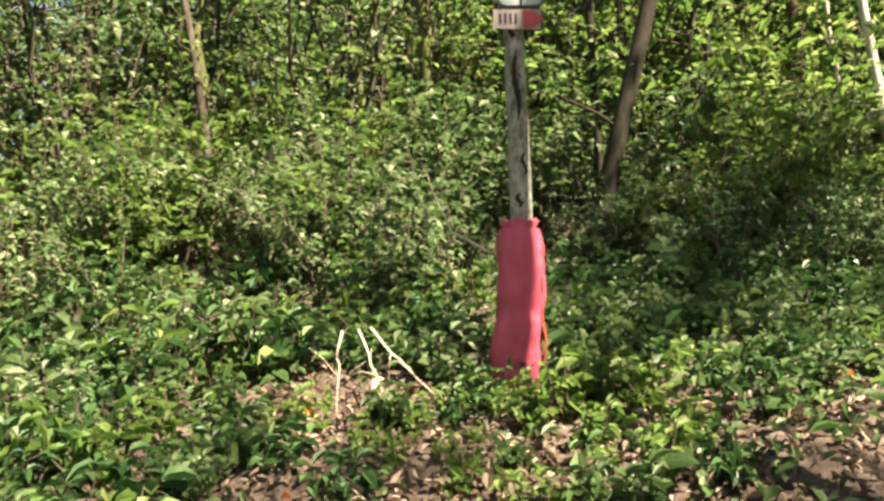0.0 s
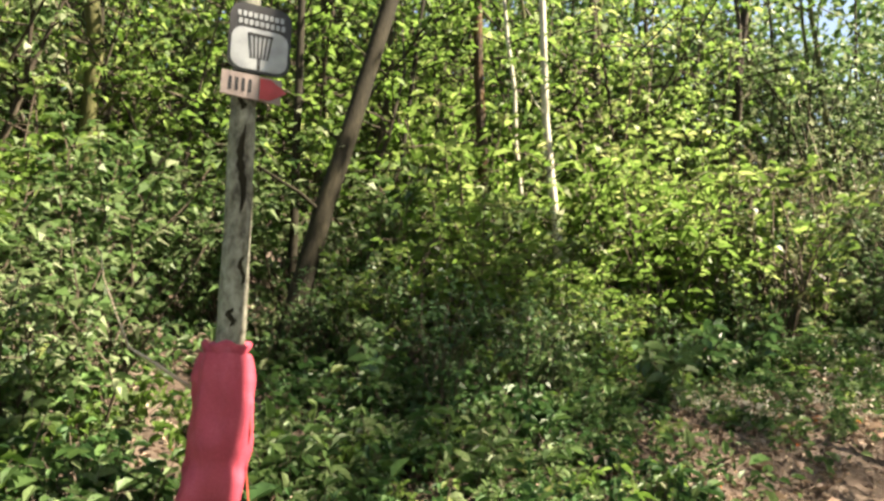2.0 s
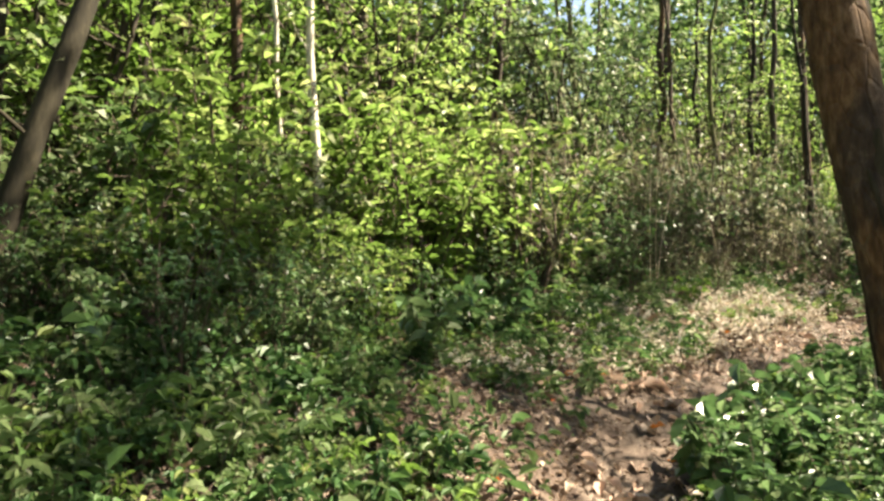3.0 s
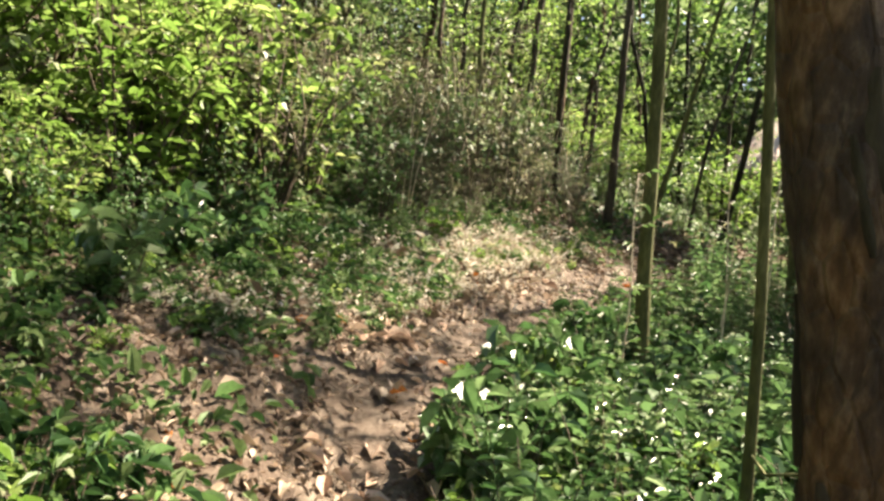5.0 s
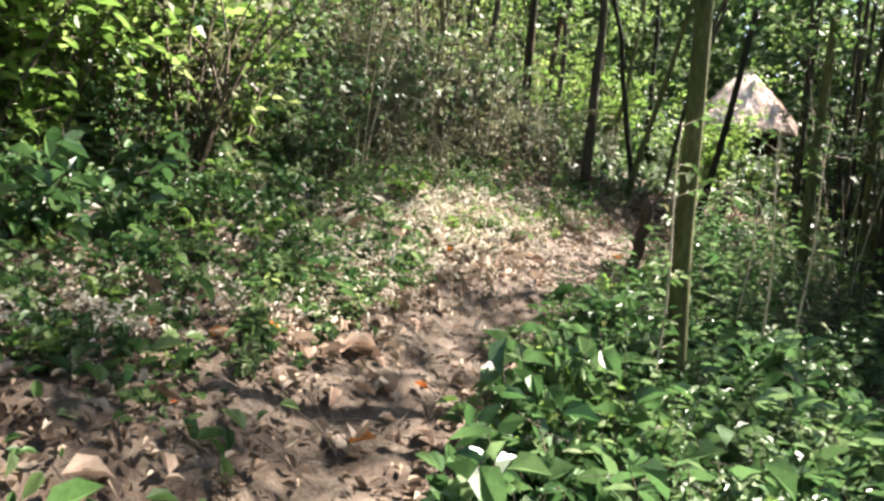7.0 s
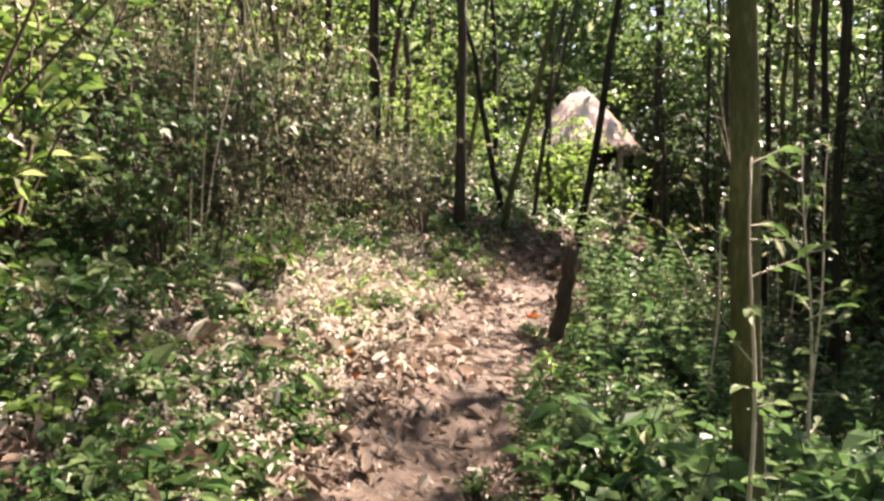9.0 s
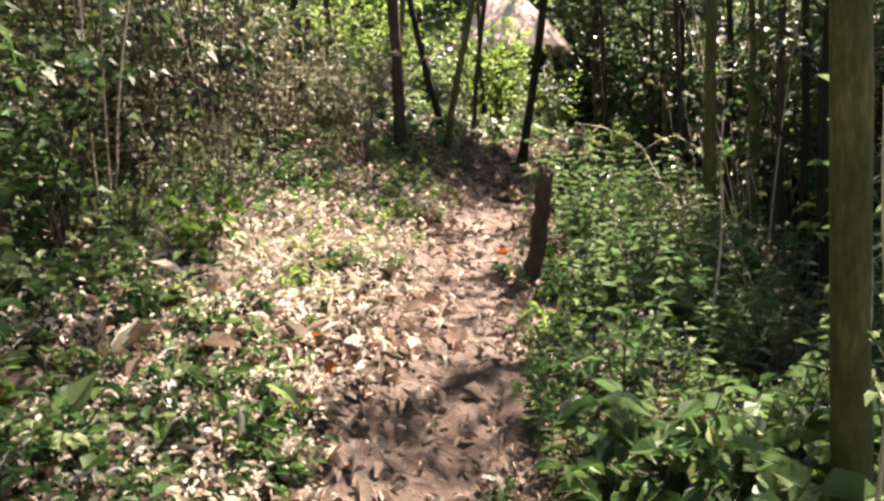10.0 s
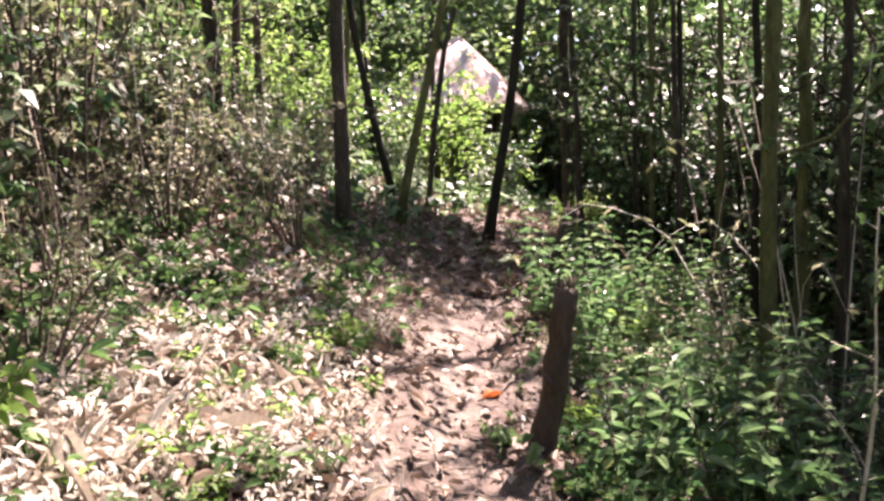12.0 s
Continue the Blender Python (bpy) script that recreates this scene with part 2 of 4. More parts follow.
# ---- ground ----
TRAIL_X = (-6.0, 0.0, 0.7, 2.2, 3.7, 5.0, 6.5, 8.6, 11.0, 14.0, 18.0, 24.0, 40.0)
TRAIL_Y = (-3.0, 0.0, 1.7, 2.75, 3.65, 4.1, 4.25, 4.2, 4.0, 3.7, 2.6, 0.5, -4.0)


def soft_interp(x, xs, ys, w=0.7):
    return sum(np.interp(x + o, xs, ys) for o in (-w, -w / 2, 0, w / 2, w)) / 5


def trail_y(x):
    return soft_interp(np.asarray(x, dtype=float), TRAIL_X, TRAIL_Y)


def height(x, y):
    """Hillside that climbs to the north, with the trail as a shallow worn groove along it."""
    x, y = np.asarray(x, dtype=float), np.asarray(y, dtype=float)
    along = soft_interp(x, (-8, 0, 2.2, 4.0, 6.4, 8.6, 11.0, 14.5, 20.0, 40.0), (0.1, 0.0, -0.16, -0.22, -0.08, 0.12, 0.36, 0.76, 1.1, 1.6), 1.0)
    yy = np.where(y > 9, 9 + (y - 9) * 0.55, np.where(y < -3, -3 + (y + 3) * 0.5, y))
    yy = np.where(np.abs(yy) > 30, np.sign(yy) * (30 + (np.abs(yy) - 30) * 0.1), yy)
    d = y - trail_y(x)
    groove = -0.07 * np.exp(-(d / 0.42) ** 2) + 0.015 * np.exp(-((d - 0.95) / 0.5) ** 2) - 0.05 * np.exp(-((d + 1.1) / 0.6) ** 2)
    bumps = 0.05 * np.sin(1.7 * x + 0.6 * y) * np.cos(1.3 * y - 0.4 * x) + 0.025 * np.sin(4.1 * x - 2.0 * y) * np.sin(3.7 * y + 1.1 * x)
    return 0.33 * yy + along + groove + bumps


def build_ground():
    s = np.linspace(-1, 1, 191)
    gx = 5 + 9 * s + 140 * np.sign(s) * np.abs(s) ** 5
    gy = 4 + 8 * s + 140 * np.sign(s) * np.abs(s) ** 5
    X, Y = np.meshgrid(gx, gy)
    Z = height(X, Y)
    near = (np.abs(X - 5) < 9) & (np.abs(Y - 4) < 8)
    jit = np.random.default_rng(5).normal(size=Z.shape)
    jit = 0.010 * jit + 0.007 * (np.roll(jit, 1, 0) + np.roll(jit, 1, 1) + np.roll(jit, 2, 0))
    Z = Z + np.where(near, jit, 0)
    n = len(s)
    faces = [(i * n + j, i * n + j + 1, (i + 1) * n + j + 1, (i + 1) * n + j) for i in range(n - 1) for j in range(n - 1)]
    g = Geo()
    g.add(np.stack([X, Y, Z], axis=-1), faces)
    tagged(part("ground", g.mesh("ground", SOIL)), "brown soil hillside with a worn footpath across it", "ground", kind="structure")


build_ground()


# ---- plants ----
def bush_meshes(seed, tall, wide, stems, count, size, material, stem_material=TWIG, slim=0.5, droop=0.3, low=0.15, plain=False):
    rng = np.random.default_rng(seed)
    wood, blade = Geo(), Geo()
    P, D = [], []
    lines = []
    for _ in range(stems):
        az, out, up = rng.uniform(0, 2 * math.pi), wide * math.sqrt(rng.uniform(0.02, 1)), tall * rng.uniform(0.55, 1)
        tip = np.array([math.cos(az) * out, math.sin(az) * out, up])
        u = np.linspace(0, 1, 6)[:, None]
        bend = rng.normal(size=3) * 0.06 * tall
        pts = tip * np.concatenate([u ** 1.5, u ** 1.5, u], axis=1) + bend * np.sin(u * math.pi)
        pts[0, 2] = -0.06
        r = 0.004 + 0.006 * tall
        wood.tube(pts[::5] if tall < 0.5 else pts[[0, 2, 3, 5]], np.linspace(r, r * 0.3, 2 if tall < 0.5 else 4), 3, cap=False)
        lines.append(pts)
        for _ in range(max(3, min(10, int(3.6 * tall)))):
            q = rng.uniform(low, 1)
            i = min(4, int(q * 5))
            base = pts[i] + (pts[i + 1] - pts[i]) * (q * 5 - i)
            dirn = unit(rng, 1)[0]
            dirn[2] = abs(dirn[2]) * 0.5 + 0.1
            tw = base + np.outer(np.linspace(0, 1, 3), dirn * tall * rng.uniform(0.14, 0.3))
            tw[:, 2] -= np.linspace(0, 1, 3) ** 2 * 0.04 * tall
            wood.tube(tw[::2], (r * 0.4, r * 0.15), 3, cap=False)
            lines.append(tw)
    lens = np.array([np.linalg.norm(q[-1] - q[0]) for q in lines])
    pick = rng.choice(len(lines), count, p=lens / lens.sum())
    for k in pick:
        q = lines[k]
        u = rng.uniform(0.25, 1.0) * (len(q) - 1)
        i = min(len(q) - 2, int(u))
        a = q[i] + (q[i + 1] - q[i]) * (u - i)
        P.append(a + rng.normal(size=3) * 0.012)
        d = unit(rng, 1)[0] + (q[-1] - q[0]) / (np.linalg.norm(q[-1] - q[0]) + 1e-9) * 0.5
        d[2] = d[2] * 0.45
        D.append(d)
    N = unit(rng, count) * 0.55 + np.array([0, 0, 1.0])
    L = size * rng.uniform(0.55, 1.25, count)
    blade.leaves(P, D, N, L, L * slim * rng.uniform(0.8, 1.2, count), 0.3, droop, plain or tall > 2)
    return wood.mesh("stem", stem_material), blade.mesh("foliage", material, False)


def bush(name, label, category, group, *args, **kw):
    w, b = bush_meshes(*args, **kw)
    e = thing(name, label, category, group=group)
    part("stem", w, e)
    part("foliage", b, e)
    return e


def stand(ob, x, y, turn, size, first, sink=0.03):
    """Puts the template itself the first time, then copies, on the ground."""
    m = Matrix.Translation((x, y, float(height(x, y)) - sink)) @ Euler((random.uniform(-0.12, 0.12), random.uniform(-0.12, 0.12), turn)).to_matrix().to_4x4()
    if first:
        ob.matrix_basis = m @ Matrix.Diagonal((size, size, size, 1))
        return ob
    c = copy_thing(ob, m)
    c.scale = (size, size, size)
    return c


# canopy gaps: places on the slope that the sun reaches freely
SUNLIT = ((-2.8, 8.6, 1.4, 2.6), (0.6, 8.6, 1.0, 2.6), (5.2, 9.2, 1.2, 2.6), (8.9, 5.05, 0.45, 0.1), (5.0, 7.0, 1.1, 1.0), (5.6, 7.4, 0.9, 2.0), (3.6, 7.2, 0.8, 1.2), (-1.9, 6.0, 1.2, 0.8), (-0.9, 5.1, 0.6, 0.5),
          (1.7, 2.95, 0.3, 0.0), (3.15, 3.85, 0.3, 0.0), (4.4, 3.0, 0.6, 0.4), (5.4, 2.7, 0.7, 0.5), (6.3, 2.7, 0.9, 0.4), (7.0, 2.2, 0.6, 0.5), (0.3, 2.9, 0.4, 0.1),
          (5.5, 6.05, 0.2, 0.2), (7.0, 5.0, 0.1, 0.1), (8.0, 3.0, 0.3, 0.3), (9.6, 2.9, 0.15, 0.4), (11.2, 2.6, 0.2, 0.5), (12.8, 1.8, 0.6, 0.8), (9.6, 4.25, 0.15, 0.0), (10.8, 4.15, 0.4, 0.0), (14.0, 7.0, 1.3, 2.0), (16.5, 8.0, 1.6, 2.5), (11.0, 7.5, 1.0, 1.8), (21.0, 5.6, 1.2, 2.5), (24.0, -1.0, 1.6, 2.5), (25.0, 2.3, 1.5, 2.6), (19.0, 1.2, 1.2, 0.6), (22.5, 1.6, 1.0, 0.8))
# places to be kept in shade by trees added for it: x, y, radius, height over the ground
SHADED = ((2.0, 5.7, 0.7, 0.4), (1.3, 4.8, 0.7, 0.2), (3.6, 5.4, 0.6, 0.2), (7.4, 6.3, 0.8, 0.3), (9.0, 6.3, 1.0, 0.3), (7.8, 4.2, 0.35, 0.0), (6.5, 4.2, 0.4, 0.0), (7.2, 4.15, 0.35, 0.0), (7.2, 5.7, 0.5, 0.2), (-0.2, 3.1, 0.3, 0.0), (5.6, 5.3, 0.5, 0.1), (0.4, 3.7, 0.3, 2.2),
          (3.9, 4.75, 0.6, 0.1), (2.6, 4.4, 0.6, 0.1), (0.9, 4.4, 0.6, 0.2), (1.0, 5.3, 0.7, 0.4), (2.5, 1.8, 0.45, 2.3), (10.4, 5.0, 0.6, 0.0), (6.6, 5.5, 0.5, 0.1), (8.0, 5.8, 0.4, 0.1), (7.1, 4.55, 0.3, 0.0), (4.9, 4.1, 0.45, 0.0), (4.0, 4.35, 0.4, 0.0), (4.4, 4.7, 0.5, 0.0), (5.9, 4.4, 0.35, 0.0), (9.1, 2.4, 0.5, 0.3), (-0.9, 2.8, 0.5, 0.1), (4.6, 5.6, 0.6, 0.2))


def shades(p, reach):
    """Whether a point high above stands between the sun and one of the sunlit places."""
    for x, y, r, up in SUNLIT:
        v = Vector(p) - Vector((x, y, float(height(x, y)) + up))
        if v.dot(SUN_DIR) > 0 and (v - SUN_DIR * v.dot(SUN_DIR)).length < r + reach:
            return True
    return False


def crown_meshes(seed, wide, thick, count, size):
    rng = np.random.default_rng(seed)
    wood, blade = Geo(), Geo()
    P = []
    for k in range(11):
        az = k * 2.4 + rng.uniform(-0.3, 0.3)
        out, up = wide * rng.uniform(0.5, 1), thick * rng.uniform(0.0, 1)
        u = np.linspace(0, 1, 6)[:, None]
        tip = np.array([math.cos(az) * out, math.sin(az) * out, up])
        start = np.array([0, 0, -thick * 0.6 * rng.uniform(0, 1)])
        pts = start + (tip - start) * u + rng.normal(size=(6, 3)) * 0.07
        wood.tube(pts, np.linspace(0.035, 0.008, 6), 4, cap=False)
        for _ in range(7):
            i = rng.integers(2, 6)
            dirn = unit(rng, 1)[0] * rng.uniform(0.35, 0.8)
            dirn[2] *= 0.5
            tw = pts[i] + np.outer(np.linspace(0, 1, 3), dirn)
            wood.tube(tw[::2], (0.01, 0.003), 3, cap=False)
            c = count // 77
            P.append(tw[0] + (tw[-1] - tw[0]) * rng.uniform(0.1, 1.15, (c, 1)) + rng.normal(size=(c, 3)) * (0.13, 0.13, 0.09))
    P = np.concatenate(P)
    c = len(P)
    D = unit(rng, c) * (1, 1, 0.5)
    N = unit(rng, c) * 0.6 + np.array([0, 0, 1.0])
    L = size * rng.uniform(0.6, 1.3, c)
    blade.leaves(P, D, N, L, L * 0.5, 0.2, 0.3, True)
    return wood.mesh("limbs", BARK), blade.mesh("foliage", LEAF_BRIGHT if seed % 2 else LEAF_MID, False)


CROWNS = [crown_meshes(31 + k, 1.5 + 0.2 * k, 1.5, 950, 0.13) for k in range(4)]


def spray_mesh(seed, count, size):
    """One loose leafy clump of a crown, about a metre across."""
    rng = np.random.default_rng(seed)
    g = Geo()
    for _ in range(9):
        az, ln = rng.uniform(0, 6.28), rng.uniform(0.3, 0.75)
        tip = np.array([math.cos(az) * ln, math.sin(az) * ln, rng.uniform(-0.2, 0.3)])
        g.tube([(0, 0, 0), tip * 0.5 + (0, 0, 0.05), tip], (0.012, 0.008, 0.003), 3, cap=False)
        c = count // 9
        P = tip * rng.uniform(0.25, 1.1, (c, 1)) + rng.normal(size=(c, 3)) * (0.12, 0.12, 0.07)
        L = size * rng.uniform(0.6, 1.3, c)
        g.leaves(P, unit(rng, c) * (1, 1, 0.5), unit(rng, c) * 0.5 + (0, 0, 1), L, L * 0.5, 0.2, 0.3, True)
    return g.mesh("crown", (LEAF_BRIGHT, LEAF_MID)[seed % 2], False)


SPRAYS = [spray_mesh(61 + k, 330, 0.13) for k in range(3)]


def trunk_points(x, y, tall, lean, wiggle, rng, steps=14):
    u = np.linspace(0, 1, steps)
    z0 = float(height(x, y))
    w = np.cumsum(rng.normal(size=(steps, 2)) * wiggle, axis=0)
    w -= w[0]
    z = -0.25 + (tall + 0.25) * u
    return np.stack([lean[0] * np.maximum(z, -0.1) + w[:, 0], lean[1] * np.maximum(z, -0.1) + w[:, 1], z], axis=1), z0


def tree(x, y, radius, tall, lean=(0, 0), material=BARK, crown=0, steps=14, sides=10, label="", seed=0, wiggle=0.015, crown_size=1.0, with_crown=True, force=False, category="tree", twigs=4, low=0.14, sprays=0, plates=0):
    rng = np.random.default_rng(seed + 1000)
    pts, z0 = trunk_points(x, y, tall, lean, wiggle, rng, steps)
    e = thing("tree", label or "slender forest tree with grey-brown bark on the slope", category, Matrix.Translation((x, y, z0)), "woodland trees")
    g = Geo()
    u = np.linspace(0, 1, len(pts))
    rad = radius * (1 - 0.6 * u) * (1 + 0.5 * np.exp(-u * tall / 0.18))
    g.tube(pts, rad, sides, 0.07, rng)
    stem = part("trunk", g.mesh("trunk", material), e)
    for k in range(plates):
        at, mid, half, ln = rng.uniform(0.03, 0.42), rng.uniform(0, 6.28), rng.uniform(0.12, 0.4), rng.uniform(0.07, 0.3) / tall
        v, n = [], 8
        for i in range(n):
            q = at + ln * i / (n - 1)
            c = np.array([np.interp(q, u, pts[:, j]) for j in range(3)])
            r, w = np.interp(q, u, rad) * 1.06, half * (math.sin(math.pi * (i + 0.6) / (n + 0.2)) ** 0.6) * rng.uniform(0.6, 1.0)
            for side in (-1.0, -0.4, 0.4, 1.0):
                lift = 0.004 if abs(side) < 0.9 else -0.004
                v.append(c + np.array([math.cos(mid + side * w) * (r + lift), math.sin(mid + side * w) * (r + lift), 0]))
        b = Geo()
        b.add(v, [(i * 4 + j, i * 4 + j + 1, i * 4 + j + 5, i * 4 + j + 4) for i in range(n - 1) for j in range(3)])
        part("bark_plate", b.mesh("bark_plate", (BARK, BARK_DARK)[k % 2]), stem)
    for k in range(twigs):
        i = int(steps * rng.uniform(low, 0.66))
        az, ln = rng.uniform(0, 6.28), rng.uniform(0.4, 1.2)
        d = np.array([math.cos(az), math.sin(az), rng.uniform(0.2, 0.7)]) * ln
        q = pts[i] + np.outer(np.linspace(0, 1, 5), d) + rng.normal(size=(5, 3)) * 0.03
        q[0] = pts[i]
        g = Geo()
        g.tube(q, np.linspace(max(0.008, radius * 0.22), 0.004, 5), 5, cap=False)
        br = part("branch", g.mesh("branch", material), e)
        c = 34
        P = q[2] + (q[4] - q[2]) * rng.uniform(0, 1.2, (c, 1)) + rng.normal(size=(c, 3)) * 0.12
        g = Geo()
        g.leaves(P, unit(rng, c) * (1, 1, 0.5), unit(rng, c) * 0.5 + (0, 0, 1), rng.uniform(0.07, 0.14, c), 0.055, 0.25, 0.3, True)
        part("foliage", g.mesh("foliage", (LEAF_MID, LEAF_BRIGHT)[seed % 2], False), br)
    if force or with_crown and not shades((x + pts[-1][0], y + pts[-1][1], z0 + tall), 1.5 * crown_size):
        w, b = CROWNS[crown % len(CROWNS)]
        m = Matrix.Translation(pts[-1] - np.array([0, 0, 0.3])) @ Matrix.Rotation(seed * 1.3, 4, "Z") @ Matrix.Scale(crown_size, 4)
        part("branch", w, e, m=m)
        part("crown", b, e, m=m)
    for k in range(sprays):
        az, out, size = rng.uniform(0, 6.28), rng.uniform(0.5, 2.2), rng.uniform(0.7, 1.2)
        i = int(steps * rng.uniform(0.62, 0.98))
        p = pts[i] + np.array([math.cos(az) * out, math.sin(az) * out, rng.uniform(0.1, 0.7)])
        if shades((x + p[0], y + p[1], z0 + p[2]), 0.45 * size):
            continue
        g = Geo()
        g.tube([pts[i], (pts[i] + p) / 2 + (0, 0, 0.08), p], (max(0.012, radius * 0.3), 0.012, 0.008), 4, cap=False)
        limb = part("branch", g.mesh("branch", material), e)
        part("crown", SPRAYS[k % 3], limb, m=Matrix.Translation(p) @ Matrix.Rotation(az, 4, "Z") @ Matrix.Scale(size, 4))
    return e


# ---- trees along the trail ----
tree(2.5, 1.61, 0.11, 7.5, (-0.01, 0.135), BARK_RED, 0, 70, 22, label="thick leaning tree with dark red-brown peeling bark beside the trail", seed=1, wiggle=0.006, twigs=0, plates=46)
tree(6.55, 2.96, 0.06, 8.0, (0.0, 0.03), BARK_MOSS, 1, force=True, label="straight mossy trunk standing below the trail edge", seed=2, wiggle=0.008, twigs=2)
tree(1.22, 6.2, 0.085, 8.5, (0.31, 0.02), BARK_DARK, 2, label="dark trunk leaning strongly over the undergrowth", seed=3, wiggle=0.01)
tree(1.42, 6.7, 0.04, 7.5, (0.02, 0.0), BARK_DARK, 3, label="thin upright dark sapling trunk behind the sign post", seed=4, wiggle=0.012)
tree(4.2, 7.0, 0.05, 8.0, (-0.01, 0.0), BARK_PALE, 0, label="slim pale trunk standing in bright bushes", seed=5, wiggle=0.02)
tree(4.0, 7.25, 0.03, 7.0, (-0.03, 0.0), BARK_PALE, 1, label="slim pale trunk standing in bright bushes", seed=6, wiggle=0.02)
tree(12.95, 4.89, 0.07, 7.5, (0.0, -0.03), BARK, 1, label="dark straight trunk at the trail edge", seed=7, wiggle=0.012)
tree(10.8, 2.12, 0.055, 8.0, (0.0, 0.0), BARK_MOSS, 2, crown_size=0.8, label="straight olive-brown trunk below the trail", seed=8, wiggle=0.012)
tree(18.0, 1.95, 0.09, 8.0, (0.0, -0.01), BARK, 3, label="dark straight trunk near the bend of the trail", seed=9, wiggle=0.012)
# three added trees, placed by where their crowns' shadows fall
tree(6.9, 0.5, 0.06, 6.6, (-0.03, 0.05), BARK_MOSS, 0, label="slender tree added below the trail for its crown's shade", seed=12, wiggle=0.02)
tree(9.7, 1.1, 0.045, 6.8, (-0.02, 0.04), BARK, 2, label="slender tree added below the trail for its crown's shade", seed=13, wiggle=0.02)
for x, y, tall, seed in ((17.1, 1.9, 7.2, 15),):
    tree(x, y, 0.05, tall, (0.0, 0.06), BARK, seed, label="slender tree added below the trail for its crown's shade", seed=seed, wiggle=0.02, force=True, crown_size=0.85)
tree(4.31, 2.05, 0.028, 6.5, (0.0, 0.04), BARK_MOSS, 1, label="slim mossy trunk beside the trail bushes", seed=18, wiggle=0.012, twigs=1)
SLENDER = ((15.0, 4.55, 0.05, (0.02, 0.13)), (14.0, 4.45, 0.045, (0.0, -0.2)), (16.0, 4.15, 0.04, (0.0, -0.17)), (15.0, 3.5, 0.06, (0.0, -0.16)),
           (17.5, 5.4, 0.05, (0.0, -0.12)), (16.5, 6.3, 0.06, (0.0, -0.05)), (14.2, 6.2, 0.045, (0.0, 0.04)),
           (12.0, 6.9, 0.05, (0.03, -0.03)), (19.5, 3.9, 0.05, (0.0, -0.1)), (20.5, 5.0, 0.07, (0.0, 0.05)), (18.6, 0.4, 0.06, (0.0, 0.03)),
           
           (8.6, 0.5, 0.07, (0.0, 0.06)), (13.6, 7.9, 0.05, (0.0, -0.04)), (11.2, 8.8, 0.06, (0.0, 0.02)), (9.0, 9.2, 0.055, (0.05, 0.0)),
           (16.8, 8.4, 0.07, (0.0, -0.08)), (6.4, 9.4, 0.06, (0.1, 0.0)), (3.0, 9.0, 0.05, (0.06, 0.0)), (0.2, 8.6, 0.045, (-0.05, 0.0)),
           (-2.6, 8.2, 0.06, (0.08, 0.0)), (-4.4, 6.6, 0.055, (0.02, 0.0)), (2.6, 8.0, 0.03, (0.14, 0.0)), (5.2, 8.6, 0.035, (-0.07, 0.0)))
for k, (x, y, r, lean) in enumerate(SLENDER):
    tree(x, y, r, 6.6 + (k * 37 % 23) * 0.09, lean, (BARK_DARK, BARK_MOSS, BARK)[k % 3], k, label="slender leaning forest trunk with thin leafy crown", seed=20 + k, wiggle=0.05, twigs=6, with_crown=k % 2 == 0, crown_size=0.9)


def fill_canopy():
    """Taller trees further out, whose crowns shade the slope and leave the sunlit gaps open."""
    rng = np.random.default_rng(77)
    made = []
    for k in range(2500):
        x, y = rng.uniform(-9, 25), rng.uniform(-11, 13)
        tall = rng.uniform(6.5, 10.5)
        z = float(height(x, y)) + tall
        clear = abs(y - float(trail_y(x))) < 1.5 or (-3 < x < 9 and -1.0 < y < 7.5) or x * x + y * y < 7 or (9 <= x < 26 and 1.4 < y < 6.2)
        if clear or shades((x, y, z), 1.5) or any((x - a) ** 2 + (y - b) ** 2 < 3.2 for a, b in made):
            continue
        made.append((x, y))
        tree(x, y, rng.uniform(0.03, 0.07) * (1.3 if y > 6 else 0.65), tall, (rng.uniform(-0.12, 0.12), rng.uniform(-0.14, 0.1)), (BARK, BARK_MOSS, BARK_RED)[k % 3], k, label="tall forest tree with a loose green crown", seed=100 + k, wiggle=0.035, crown_size=rng.uniform(0.85, 1.25), low=0.14 if y > 6 else 0.34, twigs=3 if y > 6 else 1, sprays=4 if -6 < y < 5 else 0)
        if len(made) > 104:
            break
    # an added row of thin trees whose clumps break up sunlight on the trail
    for k in range(15):
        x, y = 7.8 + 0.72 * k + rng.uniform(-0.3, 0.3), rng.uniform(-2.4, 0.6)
        tree(x, y, rng.uniform(0.02, 0.036), rng.uniform(7.5, 10.5), (rng.uniform(-0.08, 0.08), rng.uniform(-0.06, 0.08)), (BARK_DARK, BARK_MOSS)[k % 2], k, label="slender tree added below the trail, its leafy clumps dapple the sun", seed=900 + k, wiggle=0.03, crown_size=0.7, low=0.3, twigs=2, sprays=7)


fill_canopy()


def shade_trees():
    """Added tall trees down the slope, set along the sun's ray so their crowns shade the SHADED places."""
    for k, (x, y, r, up) in enumerate(SHADED):
        start = Vector((x, y, float(height(x, y)) + up))
        for step in range(40):
            c = start + SUN_DIR * (8 + 0.4 * step)
            open_ground = abs(c.y - float(trail_y(c.x))) < 1.6 or (-3 < c.x < 10 and 0.2 < c.y < 7.5) or (10 <= c.x < 26 and 1.5 < c.y < 6.2)
            if not open_ground:
                break
        tall = c.z - float(height(c.x, c.y))
        tree(c.x, c.y, 0.036, tall, (0.0, 0.0), (BARK_DARK, BARK, BARK_MOSS)[k % 3], k, label="tall slender tree added so its high crown casts shade", seed=700 + 2 * k, wiggle=0.02, crown_size=r / 1.25, force=True, twigs=1, low=0.3)


shade_trees()


